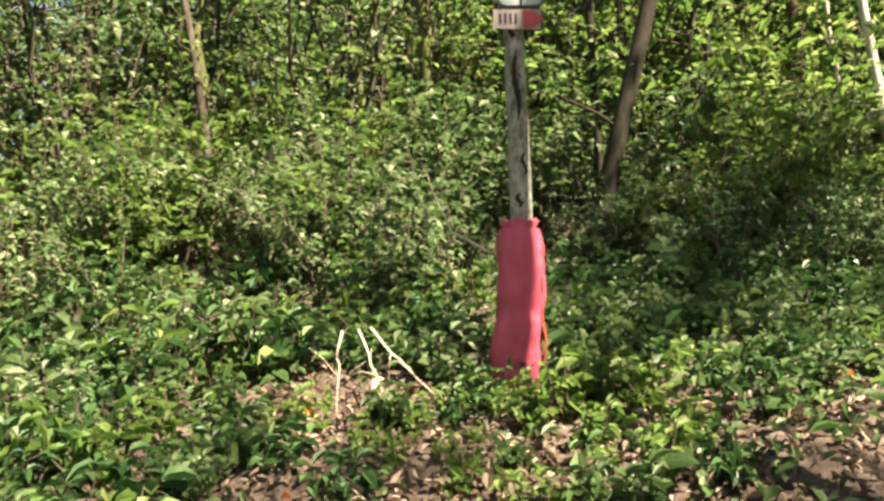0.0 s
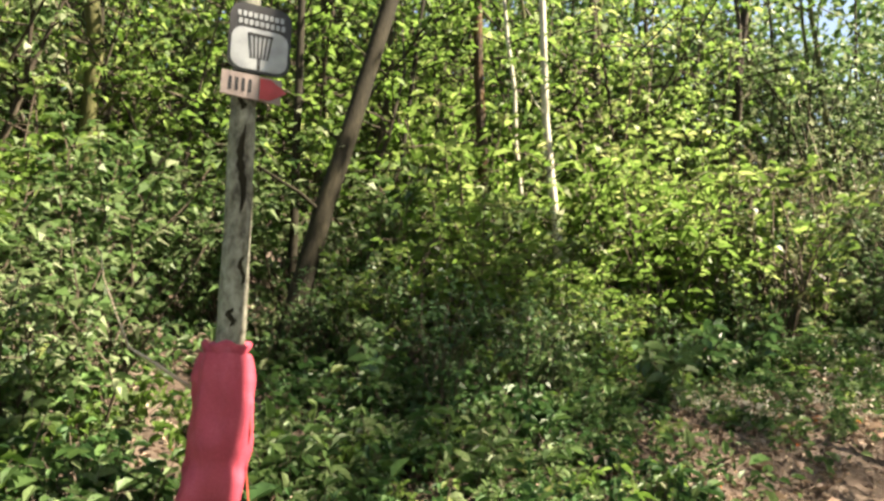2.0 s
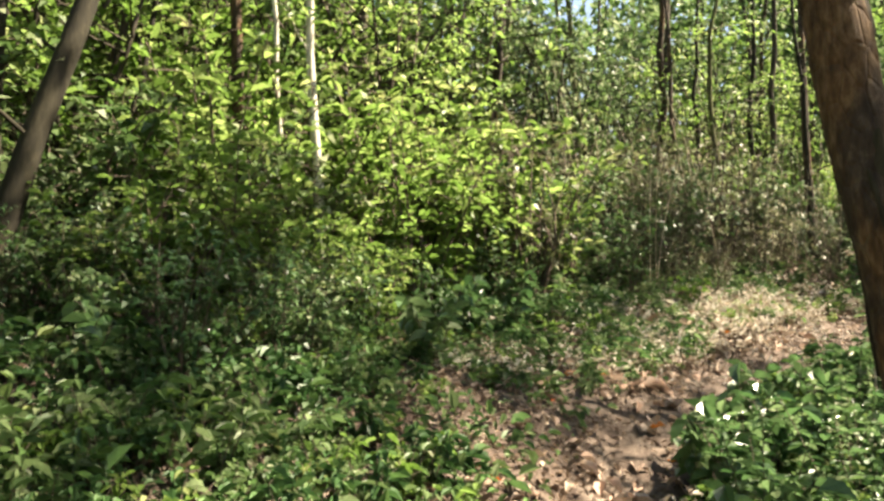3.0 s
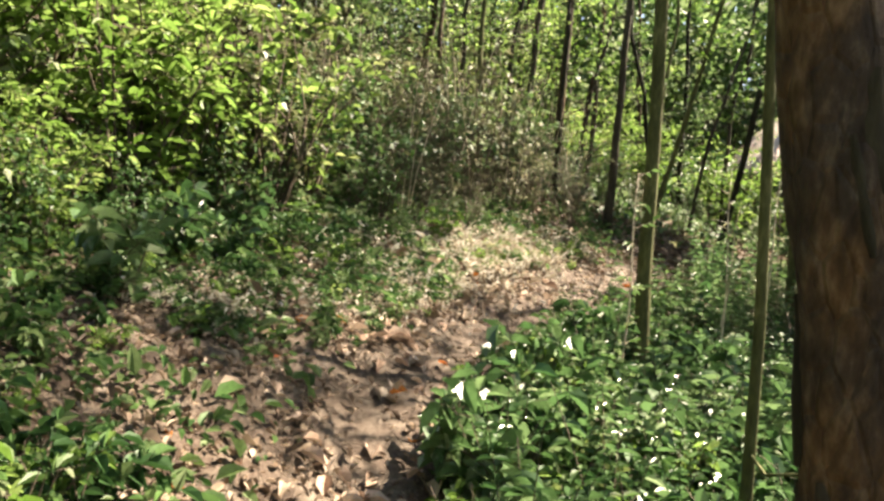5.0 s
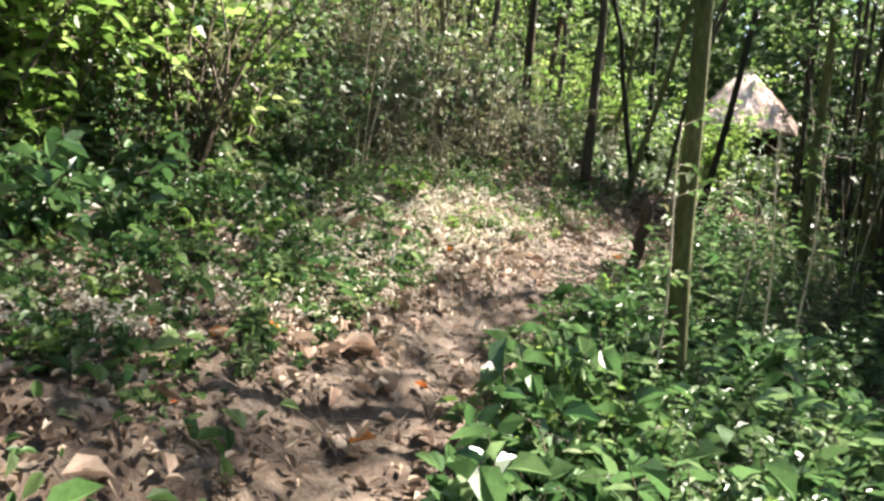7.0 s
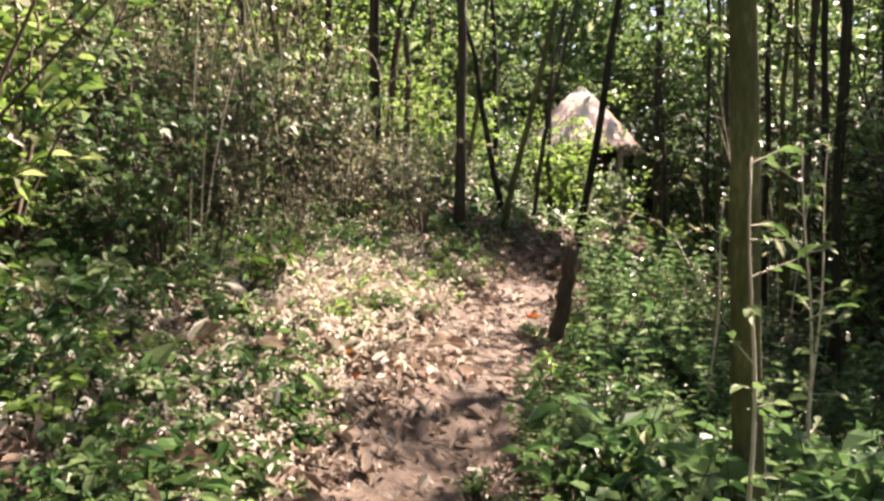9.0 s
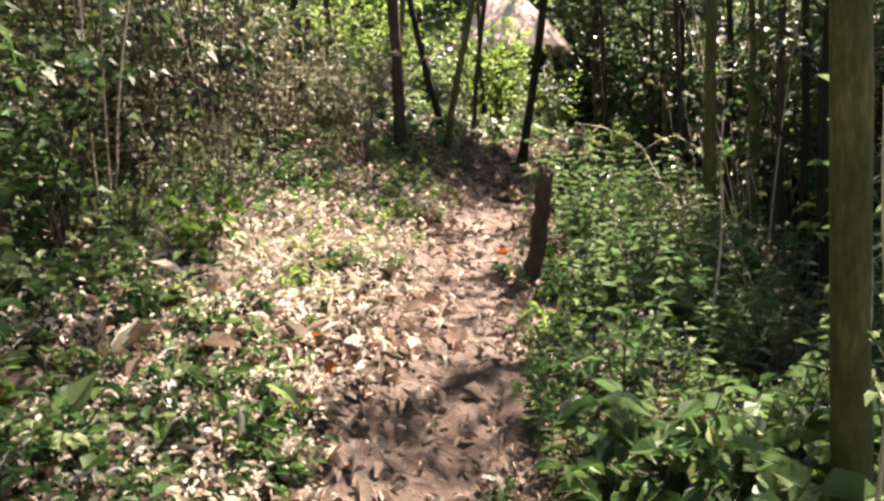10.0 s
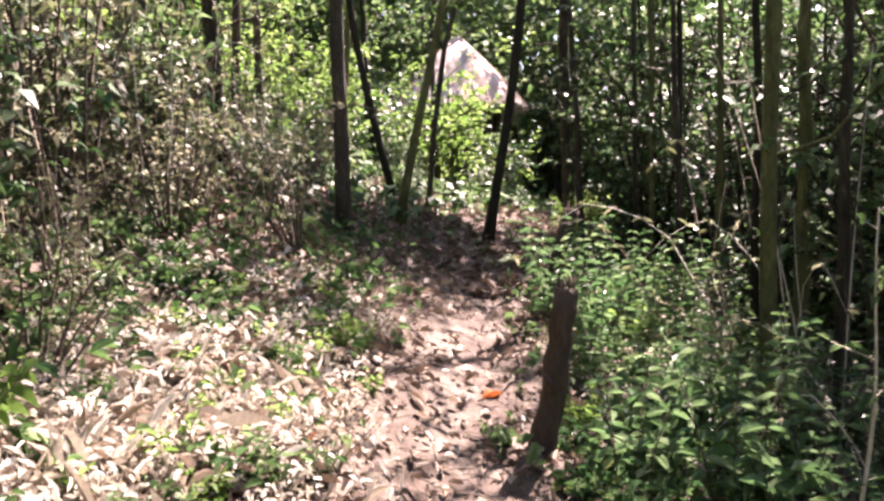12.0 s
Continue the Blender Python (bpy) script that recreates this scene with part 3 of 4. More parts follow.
# ---- sign post with red cloth ----
def sign_post():
    base = Vector((0.35, 3.8, float(height(0.35, 3.8))))
    e = thing("sign_post", "weathered wooden sign post wrapped in red cloth at its foot", "sign post", Matrix.Translation(base) @ Euler((0, radians(3.2), 0)).to_matrix().to_4x4())
    rng = np.random.default_rng(3)
    g = Geo()
    z = np.linspace(-0.3, 2.75, 22)
    g.tube(np.stack([0.012 * np.sin(z * 2.1), 0.01 * np.cos(z * 1.7), z], axis=1), 0.061 - 0.006 * z, 14, 0.06, rng)
    part("post", g.mesh("post", POST_WOOD), e)
    for z0, z1, a0, wd in ((1.30, 1.66, -1.62, 0.34), (1.02, 1.14, -1.25, 0.25), (1.72, 1.80, -1.9, 0.3), (0.86, 0.93, -1.8, 0.3)):
        k = Geo()
        n, v = 14, []
        for i in range(n):
            u = i / (n - 1)
            zz = z0 + (z1 - z0) * u
            half = wd * (math.sin(u * math.pi) ** 0.5 * rng.uniform(0.45, 1.0) + 0.05)
            mid = a0 + 0.18 * math.sin(7 * u)
            r = (0.061 - 0.006 * zz) * 1.05
            for s in (-1, -0.4, 0.4, 1):
                a = mid + s * half
                v.append((0.012 * math.sin(zz * 2.1) + r * math.cos(a), 0.01 * math.cos(zz * 1.7) + r * math.sin(a), zz))
        k.add(v, [(i * 4 + q, i * 4 + q + 1, i * 4 + q + 5, i * 4 + q + 4) for i in range(n - 1) for q in range(3)])
        part("bark_scar", k.mesh("bark_scar", BARK_DARK), e, "black ragged patch of old bark")
    # cloth sleeve: gathered at the top, hanging in folds, wider below
    g = Geo()
    rows, cols = 44, 60
    v = []
    for i in range(rows):
        u = i / (rows - 1)
        zz = 0.82 * (1 - u) - 0.06
        wide = 0.088 + 0.02 * min(1.0, u / 0.12) ** 0.7 + 0.02 * u
        for j in range(cols):
            a = j / cols * 2 * math.pi
            pleat = 0.008 * math.sin(a * 7 + 1.5 * u) * (1 - u) ** 2 + 0.011 * math.sin(a * 3 + 4.0 * u + 0.7) * u + 0.004 * math.sin(a * 2 + 9 * u)
            crease = 0.008 * math.sin(u * 17 + 2.6 * math.sin(a * 2 + 0.6)) * (1 - abs(2 * u - 1) ** 2) + 0.009 * math.exp(-((u - 0.42) / 0.05) ** 2) * math.cos(a + 1.4) - 0.008 * math.exp(-((u - 0.5) / 0.06) ** 2) * math.cos(a + 1.1)
            r = wide + pleat + crease + 0.009 * noise.noise(Vector((2.2 * math.cos(a), 2.2 * math.sin(a), 9 * zz))) + 0.006 * noise.noise(Vector((6 * math.cos(a), 6 * math.sin(a), 22 * zz)))
            v.append((r * math.cos(a) + 0.012 * math.sin(5 * u) - 0.03 * u, r * 0.8 * math.sin(a), zz + 0.012 * math.sin(a * 4) * (u > 0.9)))
    f = [(i * cols + j, i * cols + (j + 1) % cols, (i + 1) * cols + (j + 1) % cols, (i + 1) * cols + j) for i in range(rows - 1) for j in range(cols)]
    g.add(v, f)
    sleeve = part("cloth_sleeve", g.mesh("cloth_sleeve", CLOTH), e, "faded red cloth sleeve, gathered at its top")
    g = Geo()
    v, n = [], 40
    for i, (zz, r) in enumerate(((0.70, 0.091), (0.735, 0.079), (0.755, 0.077), (0.79, 0.094), (0.80, 0.085), (0.77, 0.066))):
        for j in range(n):
            a = j / n * 2 * math.pi
            q = r + 0.007 * math.sin(a * 9 + i)
            v.append((q * math.cos(a), q * 0.85 * math.sin(a), zz + 0.008 * math.sin(a * 5 + i)))
    g.add(v, [(i * n + j, i * n + (j + 1) % n, (i + 1) * n + (j + 1) % n, (i + 1) * n + j) for i in range(5) for j in range(n)])
    part("gathered_collar", g.mesh("gathered_collar", CLOTH), sleeve, "bright red gathered rim")
    g = Geo()
    v = []
    for i in range(12):
        u = i / 11
        zz = 0.52 - 0.56 * u
        x = 0.094 + 0.016 * u + 0.006 * math.sin(u * 14)
        v += [(x, -0.055, zz), (x + 0.014, -0.02, zz), (x + 0.016, 0.03, zz)]
    g.add(v, [(i * 3 + j, i * 3 + j + 1, i * 3 + j + 4, i * 3 + j + 3) for i in range(11) for j in range(2)])
    part("cloth_seam", g.mesh("cloth_seam", CLOTH_DARK), sleeve, "darker orange-red overlapping edge")
    # boards
    def plate(name, outline, y, thick, material, parent, label=""):
        bm = bmesh.new()
        vs = [bm.verts.new((x, y, z)) for x, z in outline]
        fc = bm.faces.new(vs)
        r = bmesh.ops.extrude_face_region(bm, geom=[fc])
        bmesh.ops.translate(bm, verts=[q for q in r["geom"] if isinstance(q, bmesh.types.BMVert)], vec=(0, thick, 0))
        bmesh.ops.recalc_face_normals(bm, faces=bm.faces)
        me = bpy.data.meshes.new(name)
        bm.to_mesh(me)
        bm.free()
        me.materials.append(material)
        return part(name, me, parent, label)

    def rounded(x0, z0, x1, z1, r, n=6):
        pts = []
        for cx, cz, a0 in ((x1 - r, z1 - r, 0), (x0 + r, z1 - r, 90), (x0 + r, z0 + r, 180), (x1 - r, z0 + r, 270)):
            for k in range(n + 1):
                a = radians(a0 + 90 * k / n)
                pts.append((cx + r * math.cos(a), cz + r * math.sin(a)))
        return pts

    cx, z0 = 0.028, 1.875
    board = plate("sign_board", rounded(cx - 0.125, z0, cx + 0.125, z0 + 0.29, 0.055), -0.083, 0.012, SIGN_BLACK, e, "black-edged sign board with rounded corners")
    plate("white_field", rounded(cx - 0.114, z0 + 0.011, cx + 0.114, z0 + 0.185, 0.048), -0.086, 0.003, SIGN_WHITE_SHADED, board, "white lower field, greyed in its colour for shade")
    for row, zz in ((0, z0 + 0.232), (1, z0 + 0.198)):
        for k in range(9):
            x = cx - 0.096 + 0.0216 * k + (0.006 if row else 0)
            plate("lettering", rounded(x, zz, x + 0.0145, zz + 0.022, 0.003, 2), -0.0855, 0.0025, SIGN_WHITE_SHADED, board)
    # basket drawing: rim, chains, pole
    bz = z0 + 0.165
    plate("drawing_rim", rounded(cx - 0.052, bz - 0.010, cx + 0.052, bz, 0.003, 2), -0.0885, 0.0025, SIGN_BLACK, board)
    for k in range(6):
        x = -0.045 + 0.018 * k
        plate("drawing_chain", [(cx + x - 0.0035, bz - 0.008), (cx + x * 0.72 - 0.0035, bz - 0.105), (cx + x * 0.72 + 0.0035, bz - 0.105), (cx + x + 0.0035, bz - 0.008)], -0.0885, 0.0025, SIGN_BLACK, board)
    plate("drawing_pole", [(cx - 0.006, bz - 0.1), (cx - 0.006, bz - 0.152), (cx + 0.006, bz - 0.152), (cx + 0.006, bz - 0.1)], -0.0885, 0.0025, SIGN_BLACK, board)
    strip = plate("direction_board", [(cx - 0.14, z0 - 0.105), (cx + 0.10, z0 - 0.115), (cx + 0.10, z0 - 0.012), (cx - 0.14, z0 - 0.006)], -0.079, 0.010, SIGN_TAN_SHADED, e, "pinkish white direction board, darkened in its colour for shade")
    for k in range(4):
        x = cx - 0.112 + 0.026 * k
        plate("lettering", rounded(x, z0 - 0.085, x + 0.013, z0 - 0.03, 0.003, 2), -0.0815, 0.0025, SIGN_BLACK, strip)
    plate("arrow", [(cx + 0.012, z0 - 0.105), (cx + 0.055, z0 - 0.105), (cx + 0.122, z0 - 0.062), (cx + 0.055, z0 - 0.018), (cx + 0.012, z0 - 0.018)], -0.0835, 0.0045, SIGN_RED, strip, "red arrow pointing along the trail")


sign_post()


# ---- stumps ----
def stump(x, y, lean, tall, radius, label, seed):
    rng = np.random.default_rng(seed)
    e = thing("broken_stump", label, "stump", Matrix.Translation((x, y, float(height(x, y)))), "stumps by the trail")
    g = Geo()
    u = np.linspace(0, 1, 12)
    pts = np.stack([lean[0] * u * tall, lean[1] * u * tall, -0.15 + (tall + 0.15) * u], axis=1) + rng.normal(size=(12, 3)) * 0.008
    g.tube(pts, radius * (1 - 0.22 * u + 0.35 * np.exp(-u * 9)), 11, 0.14, rng)
    part("trunk", g.mesh("trunk", STUMP), e)
    for k in range(7):
        g = Geo()
        a = k * 0.9
        q = pts[-1] + np.array([math.cos(a), math.sin(a), 0]) * radius * 0.5
        g.tube([q - (0, 0, 0.05), q + np.array([0, 0, rng.uniform(0.01, 0.06)])], (radius * 0.24, 0.006), 5)
        part("splinter", g.mesh("splinter", STUMP), e, "jagged broken wood")
    g = Geo()
    c = pts[6] + np.array([-radius * 0.8, 0.02, 0])
    g.tube([c + (0.02, 0, -0.03), c + (-0.02, 0.02, 0.0), c + (-0.05, 0.05, 0.05)], (radius * 0.4, radius * 0.3, 0.012), 6, 0.1, rng)
    part("branch_stub", g.mesh("branch_stub", STUMP), e)


stump(9.72, 3.72, (0.0, -0.2), 0.74, 0.066, "dark broken stump leaning beside the worn trail", 4)
stump(12.6, 3.24, (0.05, -0.34), 0.78, 0.075, "short dark stump leaning over behind the trail edge", 9)


# ---- thatched hut beyond the bend ----
def hut():
    x, y = 25.0, 3.2
    z0 = float(height(x, y))
    e = thing("thatched_hut", "small open hut with a pale pinkish straw roof", "hut", Matrix.Translation((x, y, z0)))
    eave, top, half = 4.3 - z0, 5.9 - z0, 1.5
    rng = np.random.default_rng(8)
    g = Geo()
    rings, cols = 9, 40
    v = []
    for i in range(rings):
        u = i / (rings - 1)
        for j in range(cols):
            a = j / cols * 2 * math.pi
            c, s = math.cos(a), math.sin(a)
            sq = 1 / max(abs(c), abs(s)) ** 0.25
            r = (0.10 + (half - 0.10) * u ** 0.92) * sq * (1 + rng.uniform(-0.015, 0.015))
            v.append((r * c, r * s, top - (top - eave) * u + rng.uniform(-0.02, 0.02)))
    for j in range(cols):
        a = j / cols * 2 * math.pi
        c, s = math.cos(a), math.sin(a)
        r = (half - 0.12) / max(abs(c), abs(s)) ** 0.25
        v.append((r * c, r * s, eave - 0.10))
    f = [(i * cols + j, i * cols + (j + 1) % cols, (i + 1) * cols + (j + 1) % cols, (i + 1) * cols + j) for i in range(rings) for j in range(cols)]
    f.append(tuple(range(cols)))
    g.add(v, f)
    roof = part("roof", g.mesh("roof", THATCH), e, "pale sunlit straw thatch")
    g = Geo()
    c = 2600
    a, u = rng.uniform(0, 2 * math.pi, c), rng.uniform(0.05, 1, c) ** 0.6
    sq = 1 / np.maximum(np.abs(np.cos(a)), np.abs(np.sin(a))) ** 0.25
    r = (0.10 + (half - 0.10) * u ** 0.92) * sq + 0.01
    P = np.stack([r * np.cos(a), r * np.sin(a), top - (top - eave) * u], axis=1)
    D = np.stack([np.cos(a) * half, np.sin(a) * half, np.full(c, -(top - eave))], axis=1) + rng.normal(size=(c, 3)) * 0.18
    N = np.stack([np.cos(a), np.sin(a), np.full(c, 0.8)], axis=1)
    g.leaves(P, D, N, rng.uniform(0.2, 0.4, c), 0.03, 0.2, 0.03)
    part("straw", g.mesh("straw", THATCH, False), roof, "loose straw ends")
    for px, py in ((-1.0, -1.0), (-1.0, 1.0), (1.0, -1.0), (1.0, 1.0), (-1.0, 0.1)):
        g = Geo()
        g.tube([(px, py, -1.3), (px + 0.02, py, 0.5), (px, py + 0.02, eave + 0.1)], (0.07, 0.065, 0.06), 8, 0.06, rng)
        part("corner_post", g.mesh("corner_post", HUT_WOOD), e)
    for a, b in (((-1.05, -1.15), (-1.05, 1.15)), ((1.05, -1.15), (1.05, 1.15)), ((-1.15, -1.05), (1.15, -1.05)), ((-1.15, 1.05), (1.15, 1.05))):
        g = Geo()
        g.tube([(*a, eave), (*b, eave)], (0.05, 0.05), 8, 0.05, rng)
        part("eave_beam", g.mesh("eave_beam", HUT_WOOD), e)
    for k in range(9):
        g = Geo()
        yy = -1.0 + 0.25 * k
        g.tube([(1.0, yy, -1.0), (1.02, yy, eave)], (0.13, 0.12), 6, 0.05, rng)
        part("wall_pole", g.mesh("wall_pole", STUMP), e)


hut()


# ---- undergrowth ----
BUSH_GREEN = [bush("leafy_shrub", "green leafy woodland shrub growing on the slope", "shrub", "undergrowth shrubs", 200 + k, 1.25, 0.62, 9, 410, 0.106, LEAF_MID, slim=0.45, plain=True) for k in range(3)]
BUSH_BRIGHT = [bush("sunlit_shrub", "tall yellow-green shrub with broad leaves", "shrub", "bright shrubs", 210 + k, 1.7, 0.7, 9, 470, 0.115, LEAF_BRIGHT, slim=0.45) for k in range(3)]
BUSH_DARK = [bush("dark_shrub", "dense dark green shrub, shade put into its leaf colour", "shrub", "dark shrubs", 220 + k, 1.5, 0.7, 9, 470, 0.096, LEAF_DARK, plain=True) for k in range(3)]
BUSH_DRY = [bush("dry_shrub", "dry brown twiggy shrub with few leaves", "shrub", "dry shrubs", 230 + k, 1.5, 0.65, 10, 330, 0.085, LEAF_OLIVE, slim=0.42, plain=True) for k in range(3)]
UNDER = [bush("understory_tree", "young woodland tree with bright green foliage from low down", "tree", "understory trees", 260 + k, 4.2, 1.4, 8, 1400, 0.12, (LEAF_BRIGHT, LEAF_MID, LEAF_BRIGHT)[k], BARK, low=0.2) for k in range(3)]
# the first of the two takes the leaf colour darkened for shade
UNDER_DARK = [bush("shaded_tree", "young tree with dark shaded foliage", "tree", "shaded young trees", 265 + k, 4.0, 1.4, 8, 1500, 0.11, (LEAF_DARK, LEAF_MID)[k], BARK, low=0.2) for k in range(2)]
PLANT = [bush("broadleaf_plant", "low plant with broad glossy green leaves", "plant", "broadleaf plants", 240 + k, 0.46, 0.34, 8, 115, 0.09, (LEAF_MID, LEAF_DARK, LEAF_BRIGHT)[k], slim=0.55) for k in range(3)]
PLANT_DRY = [bush("wilted_plant", "low wilted straw-coloured plant beside the trail", "plant", "wilted plants", 250 + k, 0.24, 0.36, 12, 230, 0.042, LEAF_STRAW, TWIG, slim=0.4, droop=0.5) for k in range(2)]
used = {}


def put(kind, x, y, size):
    ob = kind[random.randrange(len(kind))]
    first = ob.name not in used
    used[ob.name] = True
    return stand(ob, x, y, random.uniform(0, 6.28), size, first)


HOLLOWS = ((-0.4, 3.35, 0.5), (-0.05, 2.8, 0.55), (0.5, 3.1, 0.35), (-0.6, 2.7, 0.3))


def on_walk(x, y, reach):
    """Distance rule that keeps shrubs off the worn ground."""
    if abs(y - float(trail_y(x))) < reach:
        return True
    for a, b in ((0, 0), (-0.15, 0.3), (-0.1, 1.0), (0.3, 1.4), (0.7, 1.7)):
        if (x - a) ** 2 + (y - b) ** 2 < (reach + 0.25) ** 2:
            return True
    for a, b, r in HOLLOWS:
        if (x - a) ** 2 + (y - b) ** 2 < r * r:
            return True
    return False


def scatter(kind, count, x0, x1, y0, y1, lo, hi, reach=0.7, gap=0.0, keep=None):
    n, tries, made = 0, 0, []
    while n < count and tries < count * 12:
        tries += 1
        x, y = random.uniform(x0, x1), random.uniform(y0, y1)
        if on_walk(x, y, reach) or (x - 0.35) ** 2 + (y - 3.8) ** 2 < 0.2 or (keep and not keep(x, y)):
            continue
        if gap and any((x - a) ** 2 + (y - b) ** 2 < gap * gap for a, b in made):
            continue
        made.append((x, y))
        put(kind, x, y, random.uniform(lo, hi))
        n += 1


random.seed(11)
# uphill side behind the sign post
scatter(BUSH_GREEN, 40, -4.5, 0.1, 4.5, 8.0, 0.7, 1.15, 1.0, 0.35)
scatter(BUSH_BRIGHT, 14, -4.5, -0.4, 5.2, 9.0, 0.7, 1.1, 1.0, 0.5)
scatter(BUSH_DARK, 12, 0.6, 3.2, 5.0, 7.2, 0.4, 0.75, 1.2, 0.3)
scatter(BUSH_GREEN, 10, 0.6, 3.4, 5.2, 7.2, 0.4, 0.8, 1.2, 0.3)
scatter(BUSH_BRIGHT, 12, 1.8, 4.4, 5.9, 7.6, 0.5, 0.9, 1.2, 0.3)
scatter(BUSH_DARK, 14, 3.0, 6.0, 5.9, 7.0, 0.35, 0.6, 1.2, 0.3)
scatter(BUSH_GREEN, 26, 0.0, 5.0, 6.6, 9.5, 0.9, 1.4, 1.0, 0.4)
scatter(BUSH_BRIGHT, 26, 2.8, 7.2, 6.2, 9.5, 0.9, 1.5, 1.0, 0.4)
scatter(BUSH_DRY, 30, 6.0, 13.5, 6.1, 8.6, 0.9, 1.5, 1.0, 0.3)
scatter(BUSH_DARK, 26, 6.6, 13.5, 5.9, 8.6, 0.6, 1.1, 1.0, 0.35)
scatter(BUSH_GREEN, 14, 6.4, 12.5, 6.2, 8.6, 0.8, 1.3, 1.0, 0.4)
scatter(BUSH_GREEN, 12, -2.5, 1.5, 5.6, 7.6, 0.8, 1.3, 1.0, 0.4)
scatter(BUSH_GREEN, 36, 7.0, 21.0, 7.0, 13.0, 0.9, 1.6, 1.0, 0.6)
scatter(BUSH_DARK, 14, 11.5, 21.0, 4.9, 8.0, 0.5, 0.9, 1.0, 0.4)
scatter(BUSH_DRY, 14, 11.5, 19.0, 5.0, 8.0, 0.5, 0.9, 1.0, 0.4)
scatter(BUSH_BRIGHT, 26, 17.0, 24.0, -4.0, 8.0, 0.8, 1.5, 1.4, 0.6)
# downhill side of the trail
scatter(BUSH_GREEN, 13, 3.4, 6.6, 0.6, 2.8, 0.35, 0.55, 1.0, 0.35)
scatter(BUSH_DARK, 26, 7.0, 15.0, -2.0, 1.7, 0.6, 1.1, 0.9, 0.4)
scatter(BUSH_DARK, 12, 7.0, 14.0, 1.2, 2.7, 0.3, 0.55, 0.9, 0.4)
scatter(BUSH_GREEN, 8, 8.0, 14.0, 1.2, 2.8, 0.3, 0.5, 0.9, 0.5)
scatter(BUSH_GREEN, 24, 4.0, 16.0, -6.0, 1.0, 0.9, 1.6, 1.0, 0.6)
scatter(BUSH_BRIGHT, 16, 5.0, 16.0, -7.0, -1.0, 0.9, 1.5, 1.0, 0.7)
# the rest of the wood, behind the start
scatter(BUSH_GREEN, 10, -12.0, 4.0, -9.0, -2.0, 0.9, 1.5, 1.5, 0.8)
scatter(BUSH_DARK, 12, -12.0, -3.5, -2.0, 9.0, 0.9, 1.5, 1.5, 0.8)
scatter(BUSH_BRIGHT, 30, -8.0, 12.0, 9.5, 14.0, 1.0, 1.7, 1.0, 0.7)
# young trees that close the view higher up
def open_sun(x, y):
    z = float(height(x, y))
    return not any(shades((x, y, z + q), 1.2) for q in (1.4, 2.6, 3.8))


scatter(UNDER, 17, -7.0, 1.5, 7.6, 11.5, 0.9, 1.3, 1.0, 1.1)
scatter(UNDER, 18, 1.5, 10.0, 8.4, 12.5, 0.9, 1.4, 1.0, 1.1)
scatter(UNDER, 12, -4.0, 9.0, 11.0, 14.0, 1.2, 1.7, 1.0, 1.0)
scatter(UNDER, 10, 10.0, 20.0, 7.6, 12.0, 0.9, 1.3, 1.0, 1.2)
scatter(UNDER, 12, 27.0, 33.0, -9.0, 11.0, 1.1, 1.6, 1.0, 1.3, open_sun)
scatter(UNDER, 10, 27.5, 33.0, -5.5, 2.0, 1.2, 1.6, 1.0, 1.0, open_sun)
scatter(UNDER, 10, 19.0, 26.0, -6.0, 0.2, 0.9, 1.2, 1.0, 1.2, open_sun)
scatter(UNDER, 5, 19.0, 26.0, 5.6, 10.0, 0.9, 1.2, 1.0, 1.2)
# dark trees and shrubs added to fill the deep shade below the trail
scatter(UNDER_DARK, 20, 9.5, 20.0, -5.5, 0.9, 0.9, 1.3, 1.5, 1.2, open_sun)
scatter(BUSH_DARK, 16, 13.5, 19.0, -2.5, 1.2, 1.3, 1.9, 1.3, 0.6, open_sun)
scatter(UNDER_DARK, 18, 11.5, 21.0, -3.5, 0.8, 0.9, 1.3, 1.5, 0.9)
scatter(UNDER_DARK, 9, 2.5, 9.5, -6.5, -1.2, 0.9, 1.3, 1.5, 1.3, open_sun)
scatter(BUSH_GREEN, 12, 16.0, 23.5, 1.2, 5.0, 0.5, 0.9, 0.9, 0.6)
scatter(BUSH_DARK, 10, 20.5, 23.8, 2.2, 5.6, 1.0, 1.4, 0.4, 0.5)
# low plants
scatter(PLANT, 38, -2.6, -0.3, 2.0, 3.9, 0.5, 1.0, 0.6, 0.15, lambda x, y: not (-0.75 < x < -0.2 and y > 3.2))
scatter(PLANT, 14, 0.6, 2.6, 3.2, 4.6, 0.4, 0.8, 0.6, 0.2)
put(PLANT, 0.62, 3.55, 0.6)
put(PLANT, 0.2, 3.5, 0.5)
put(PLANT_DRY, 3.5, 3.05, 1.3)
put(PLANT_DRY, 3.2, 2.9, 1.1)
scatter(PLANT, 80, 3.2, 7.2, 2.0, 3.6, 0.6, 1.1, 0.55, 0.16)
scatter(PLANT, 20, 7.0, 12.5, 2.6, 3.6, 0.4, 0.9, 0.45, 0.3)
scatter(PLANT_DRY, 26, 7.0, 12.5, 2.4, 3.7, 0.5, 0.95, 0.42, 0.2)
scatter(PLANT, 26, 0.3, 2.2, 3.6, 5.4, 0.45, 0.8, 0.6, 0.25)
scatter(PLANT, 30, 2.4, 7.0, 4.6, 5.9, 0.35, 0.65, 0.6, 0.25)
scatter(PLANT, 40, -3.0, 0.2, 3.4, 5.4, 0.5, 1.1, 0.6, 0.2)
scatter(PLANT, 28, 4.5, 9.0, 5.5, 6.8, 0.4, 1.0, 0.7, 0.25)
scatter(PLANT_DRY, 64, 6.2, 11.0, 4.5, 5.9, 0.45, 0.95, 0.45, 0.16)
scatter(BUSH_DRY, 12, 8.5, 13.0, 5.7, 7.2, 0.5, 0.9, 0.9, 0.3)
